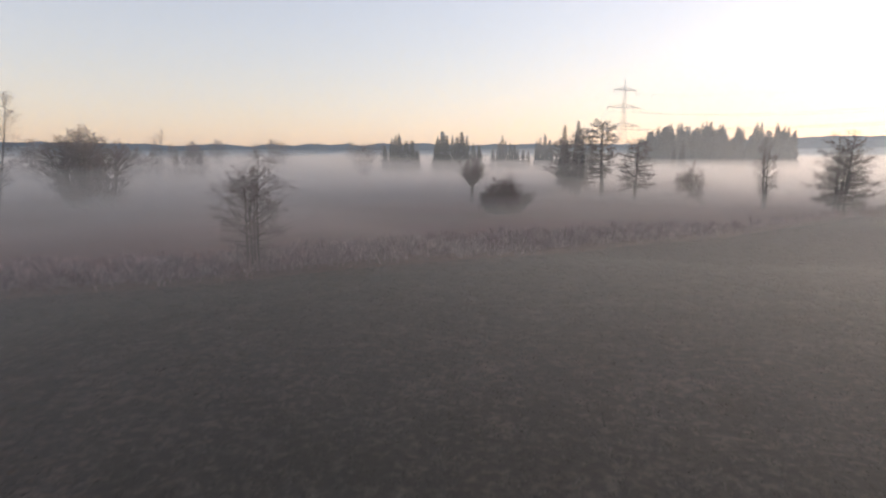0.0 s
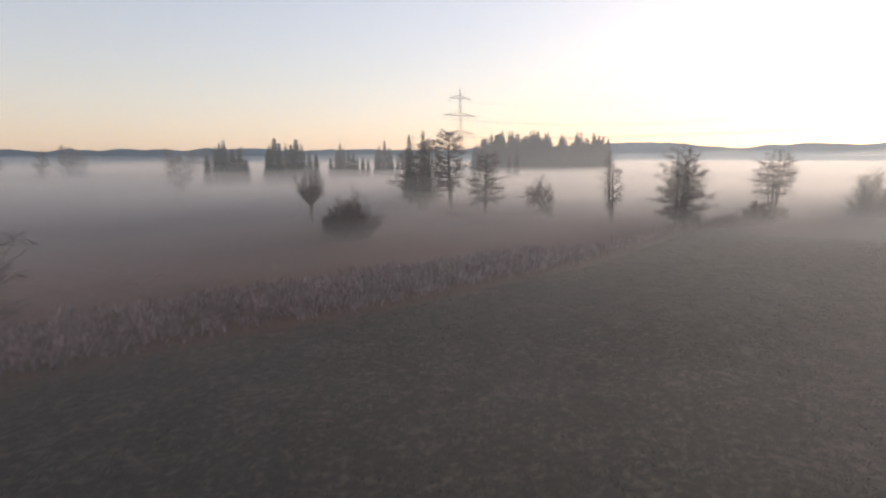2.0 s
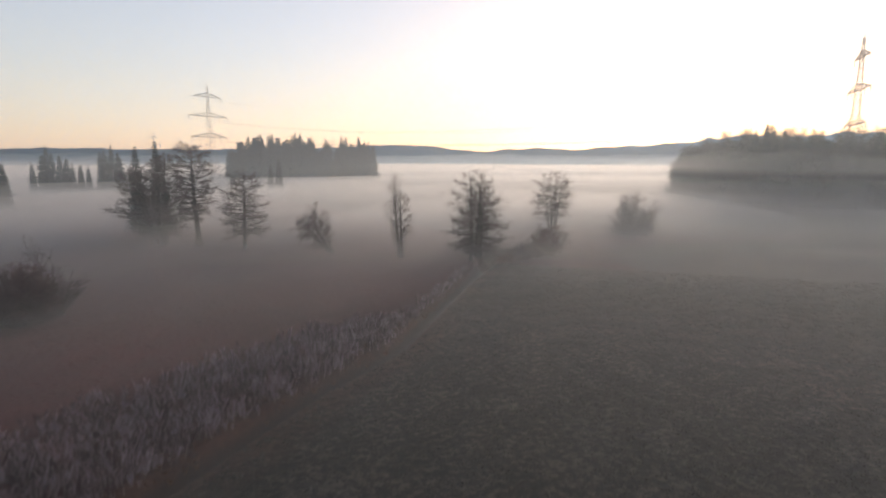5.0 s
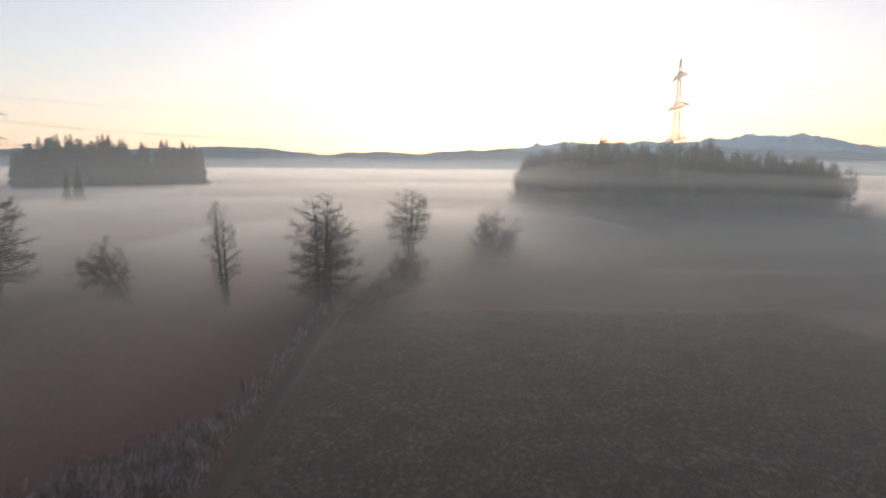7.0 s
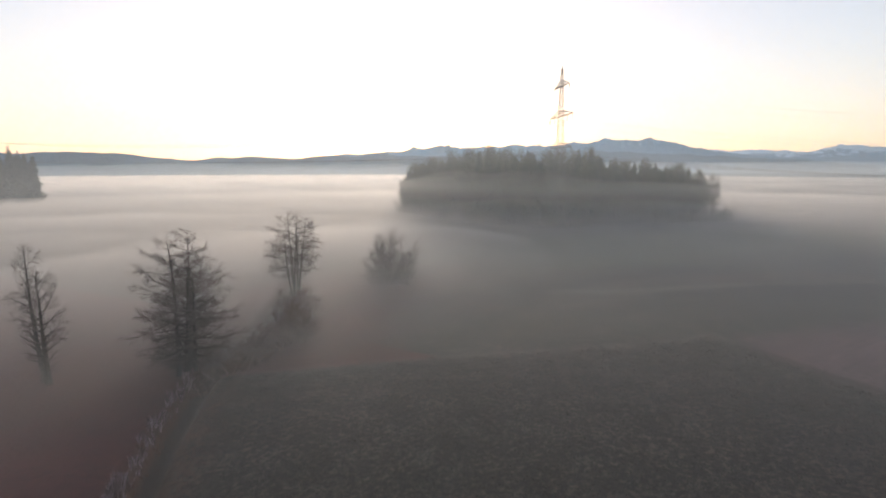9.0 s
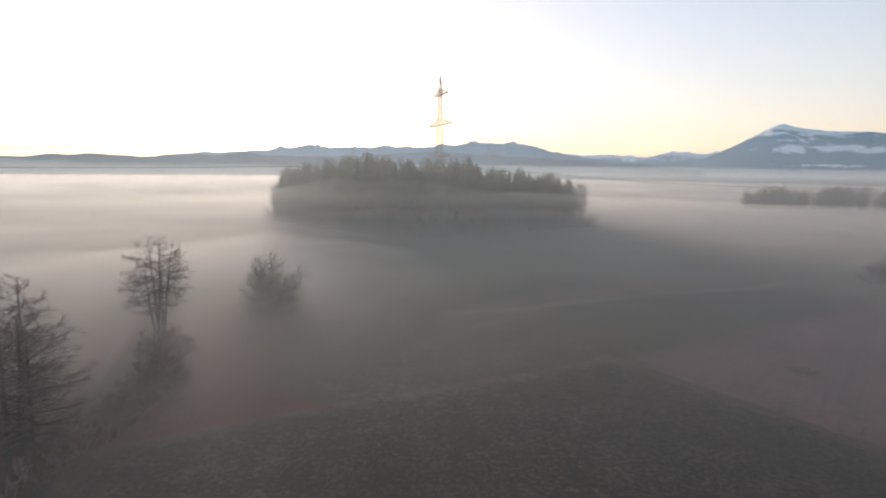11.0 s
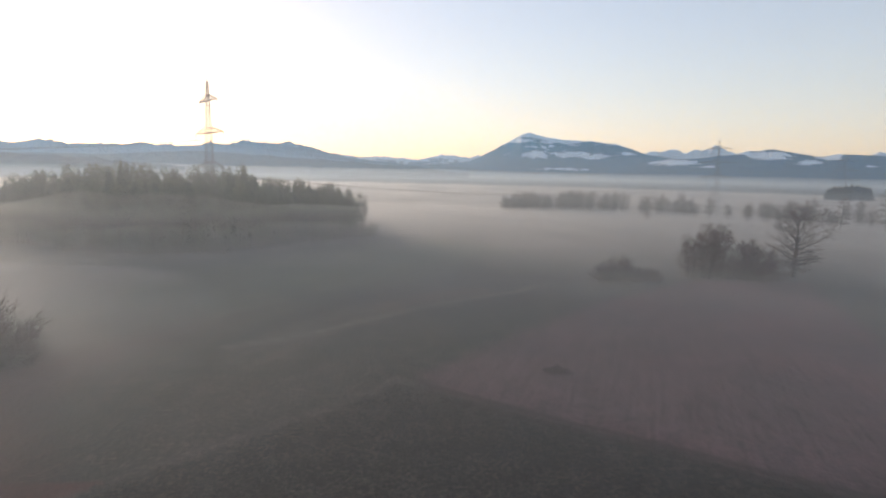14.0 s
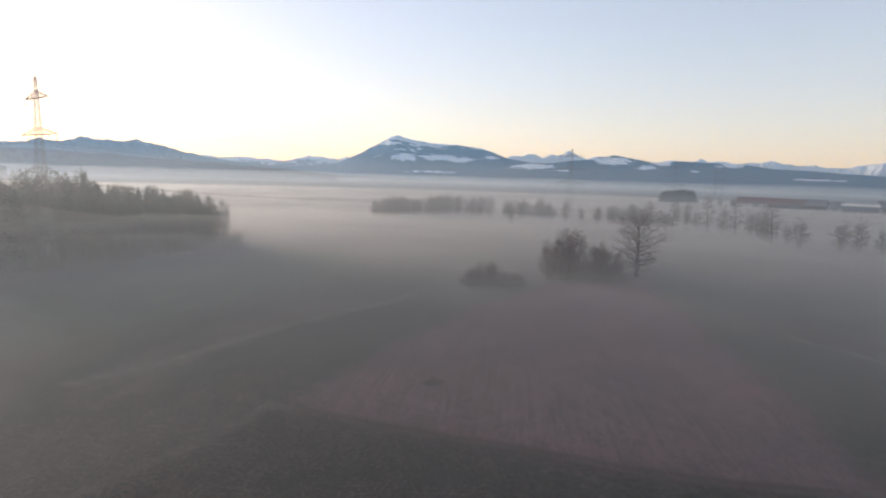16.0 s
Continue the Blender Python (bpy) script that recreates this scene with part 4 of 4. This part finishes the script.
# ---- farm and houses far in the mist ----
def house(name, label, l, w, eave, ridge, roof, wall, turn, x, y, z=0.0):
    root = thing(name, x, y, z, turn, label, "building")
    eave, ridge = eave * 1.3, ridge * 1.45
    s = Shape()
    s.box((-l / 2, -w / 2, -0.5), (l / 2, w / 2, eave))
    for e in (-1, 1):
        s.poly([(e * l / 2, -w / 2, eave), (e * l / 2, w / 2, eave), (e * l / 2, 0, ridge)])
    part("wall", s.mesh("wall", wall), root)
    r = Shape()
    o = 0.8
    for e in (-1, 1):
        a, b = (e * (w / 2 + o), eave - o * (ridge - eave) / (w / 2)), (0, ridge)
        lo = [(-l / 2 - o, a[0], a[1]), (l / 2 + o, a[0], a[1]), (l / 2 + o, b[0], b[1]), (-l / 2 - o, b[0], b[1])]
        hi = [(p[0], p[1], p[2] + 0.3) for p in lo]
        r.poly(hi if e < 0 else hi[::-1])
        r.poly(lo[::-1] if e < 0 else lo)
        for i in range(4):
            j = (i + 1) % 4
            r.poly([lo[i], lo[j], hi[j], hi[i]])
    roof_ob = part("roof", r.mesh("roof", roof), root)
    c = Shape()
    c.box((l * 0.2, -0.5, ridge - 1.0), (l * 0.2 + 1.0, 0.5, ridge + 1.4))
    part("chimney", c.mesh("chimney", PLASTER), roof_ob)
    n = max(2, int(l / 5))
    for e in (-1, 1):
        for floor in range(max(1, int(eave / 3))):
            for i in range(n):
                q = Shape()
                cx = -l / 2 + l * (i + 0.5) / n
                q.box((cx - 0.6, e * w / 2 - 0.05, 1 + 2.8 * floor), (cx + 0.6, e * w / 2 + 0.05, 2.3 + 2.8 * floor))
                part("window", q.mesh("window", GLASSY), root)
    return root


house("farmhouse", "long farmhouse with a red tiled roof in mist", 34, 15, 4.5, 9.0, TILE, PLASTER, 42, 590, -581)
house("barn", "barn with a red tiled roof beside a farmhouse", 40, 16, 4.5, 8.8, TILE, TIMBER, 38, 560, -606)
house("barn", "dark barn beside the red-roofed farm", 26, 15, 4.5, 9.0, SLATE, TIMBER, 30, 536, -625)
house("house", "small grey-roofed house in the mist", 15, 11, 4, 8.0, SLATE, PLASTER, 60, 519, -640)
house("warehouse", "low flat shed with a pale roof edge", 36, 20, 6, 7.2, PLASTER, SLATE, 35, 490, -640)
house("house", "dark-roofed house by the shed", 18, 12, 5, 10.0, SLATE, PLASTER, 55, 478, -668)

for x, y, s in ((600, -560, 0.8), (578, -575, 0.62), (572, -588, 0.7), (556, -590, 0.85), (548, -602, 0.9), (545, -610, 0.8), (528, -622, 0.65), (512, -628, 0.6), (470, -655, 0.8), (462, -668, 0.85), (585, -545, 0.6), (607, -545, 0.7)):
    again(wood_l, x, y, tl.uniform(0, 360), s * 1.1, s * 0.9, label="bare tree beside the red-roofed farm")


# ---- grasses ----
def tufts(name, label, xy, heights, widths, blades, lean, material, seed, z=None):
    """Many tufts of narrow upright blades, joined into one mesh."""
    r = np.random.RandomState(seed)
    n = len(xy)
    P = np.repeat(xy, blades, axis=0)
    H = np.repeat(heights, blades) * r.uniform(0.6, 1.1, n * blades)
    W = np.repeat(widths, blades) * r.uniform(0.6, 1.2, n * blades)
    a, b = r.uniform(0, 6.283, n * blades), r.uniform(0, 6.283, n * blades)
    L = H * lean * r.uniform(0.3, 1.2, n * blades)
    foot = np.repeat(widths, blades) * 2.5
    bx, by = P[:, 0] + np.cos(b) * foot * r.rand(n * blades), P[:, 1] + np.sin(b) * foot * r.rand(n * blades)
    dx, dy = -np.sin(a) * W / 2, np.cos(a) * W / 2
    G = np.repeat(ground_height(xy[:, 0], xy[:, 1]), blades)
    base = G - 0.05
    mx, my = bx + np.cos(a) * L * 0.35, by + np.sin(a) * L * 0.35
    v = np.stack([np.stack([bx - dx * 0.5, by - dy * 0.5, base], 1), np.stack([bx + dx * 0.5, by + dy * 0.5, base], 1),
                  np.stack([mx + dx, my + dy, G + H * 0.62], 1), np.stack([bx + np.cos(a) * L, by + np.sin(a) * L, G + H * 0.97], 1), np.stack([mx - dx, my - dy, G + H * 0.62], 1)], 1).reshape(-1, 3)
    i = np.arange(n * blades)[:, None] * 5
    me = mesh_of(name, v.tolist(), (i + np.array([[0, 1, 2, 3, 4]])).tolist(), material)
    return tagged(new(name, me), label, "grass", kind="stuff")


def scatter(n, lo, hi, seed, keep):
    r = np.random.RandomState(seed)
    P = np.stack([r.uniform(lo[0], hi[0], n), r.uniform(lo[1], hi[1], n)], 1)
    return P[keep(P[:, 0], P[:, 1], r)]


def reed_keep(X, Y, r):
    d = distance_to(X, Y, DITCH)
    width = np.interp(X, [-60, -12, 8, 24, 31, 36, 58], [12, 13.5, 12.5, 10, 5, 2.5, 2.3])
    return ~inside(X, Y, FIELD) & (d > 1.25) & (d < width * r.uniform(0.75, 1.05, len(X)))


def clump(P, scale, seed):
    """How tall the growth is at each place, in clumps."""
    return np.array([0.85 + 0.7 * noise.noise((x * scale, y * scale, seed)) + 0.4 * noise.noise((x * scale * 2.6, y * scale * 2.6, seed)) for x, y in P]).clip(0.3, 1.5)


R = np.random.RandomState(3)
P = scatter(90000, (-75, 15), (60, 98), 31, reed_keep)
tufts("reed_bed", "tall frosted pale reeds along the ditch", P, R.uniform(0.55, 1.35, len(P)) * clump(P, 0.55, 5.0), R.uniform(0.014, 0.036, len(P)), 11, 0.28, REED, 32)
P = scatter(26000, (-75, 15), (62, 100), 33, lambda X, Y, r: (distance_to(X, Y, DITCH) < 2.4) & (distance_to(X, Y, DITCH) > 0.85) & ~inside(X, Y, FIELD))
tufts("ditch_sedge", "brown dead sedge on the banks of the ditch", P, R.uniform(0.2, 0.55, len(P)), R.uniform(0.03, 0.07, len(P)), 7, 0.7, SEDGE, 34)


def clumped(X, Y, r):
    w = np.array([noise.noise((x * 0.9, y * 0.9, 3.0)) + 0.5 * noise.noise((x * 2.3, y * 2.3, 8.0)) for x, y in zip(X, Y)])
    return inside(X, Y, FIELD) & (w > r.uniform(-0.7, 0.4, len(X))) & (distance_to(X, Y, DITCH) > 1.2)


P = scatter(60000, (50, 85), (112, 118), 41, lambda X, Y, r: ~inside(X, Y, FIELD) & (distance_to(X, Y, BRAMBLES[:3]) < np.interp(X, [56, 62, 76, 90], [1.5, 3.2, 3.4, 0.5]) * r.uniform(0.4, 1.0, len(X))))
tufts("bramble_patch", "tangled tan frosted brambles and dead stalks", P, R.uniform(0.4, 1.1, len(P)) * clump(P, 0.5, 9.0), R.uniform(0.02, 0.05, len(P)), 7, 0.7, BRAMBLE, 42)
P = scatter(150000, (-60, 2), (98, 96), 35, clumped)
tufts("meadow_grass", "short frosted grass tufts of the meadow", P, R.uniform(0.07, 0.18, len(P)), R.uniform(0.08, 0.16, len(P)), 4, 1.6, GRASS, 36)
P = scatter(14000, (-80, 20), (75, 135), 37, lambda X, Y, r: ~inside(X, Y, FIELD) & ~reed_keep(X, Y, r) & (X < 70) & (distance_to(X, Y, DITCH) > 1.9))
tufts("wet_meadow_sedge", "low brown sedge of the wet meadow", P, R.uniform(0.04, 0.09, len(P)), R.uniform(0.06, 0.14, len(P)), 4, 2.4, SEDGE, 38)
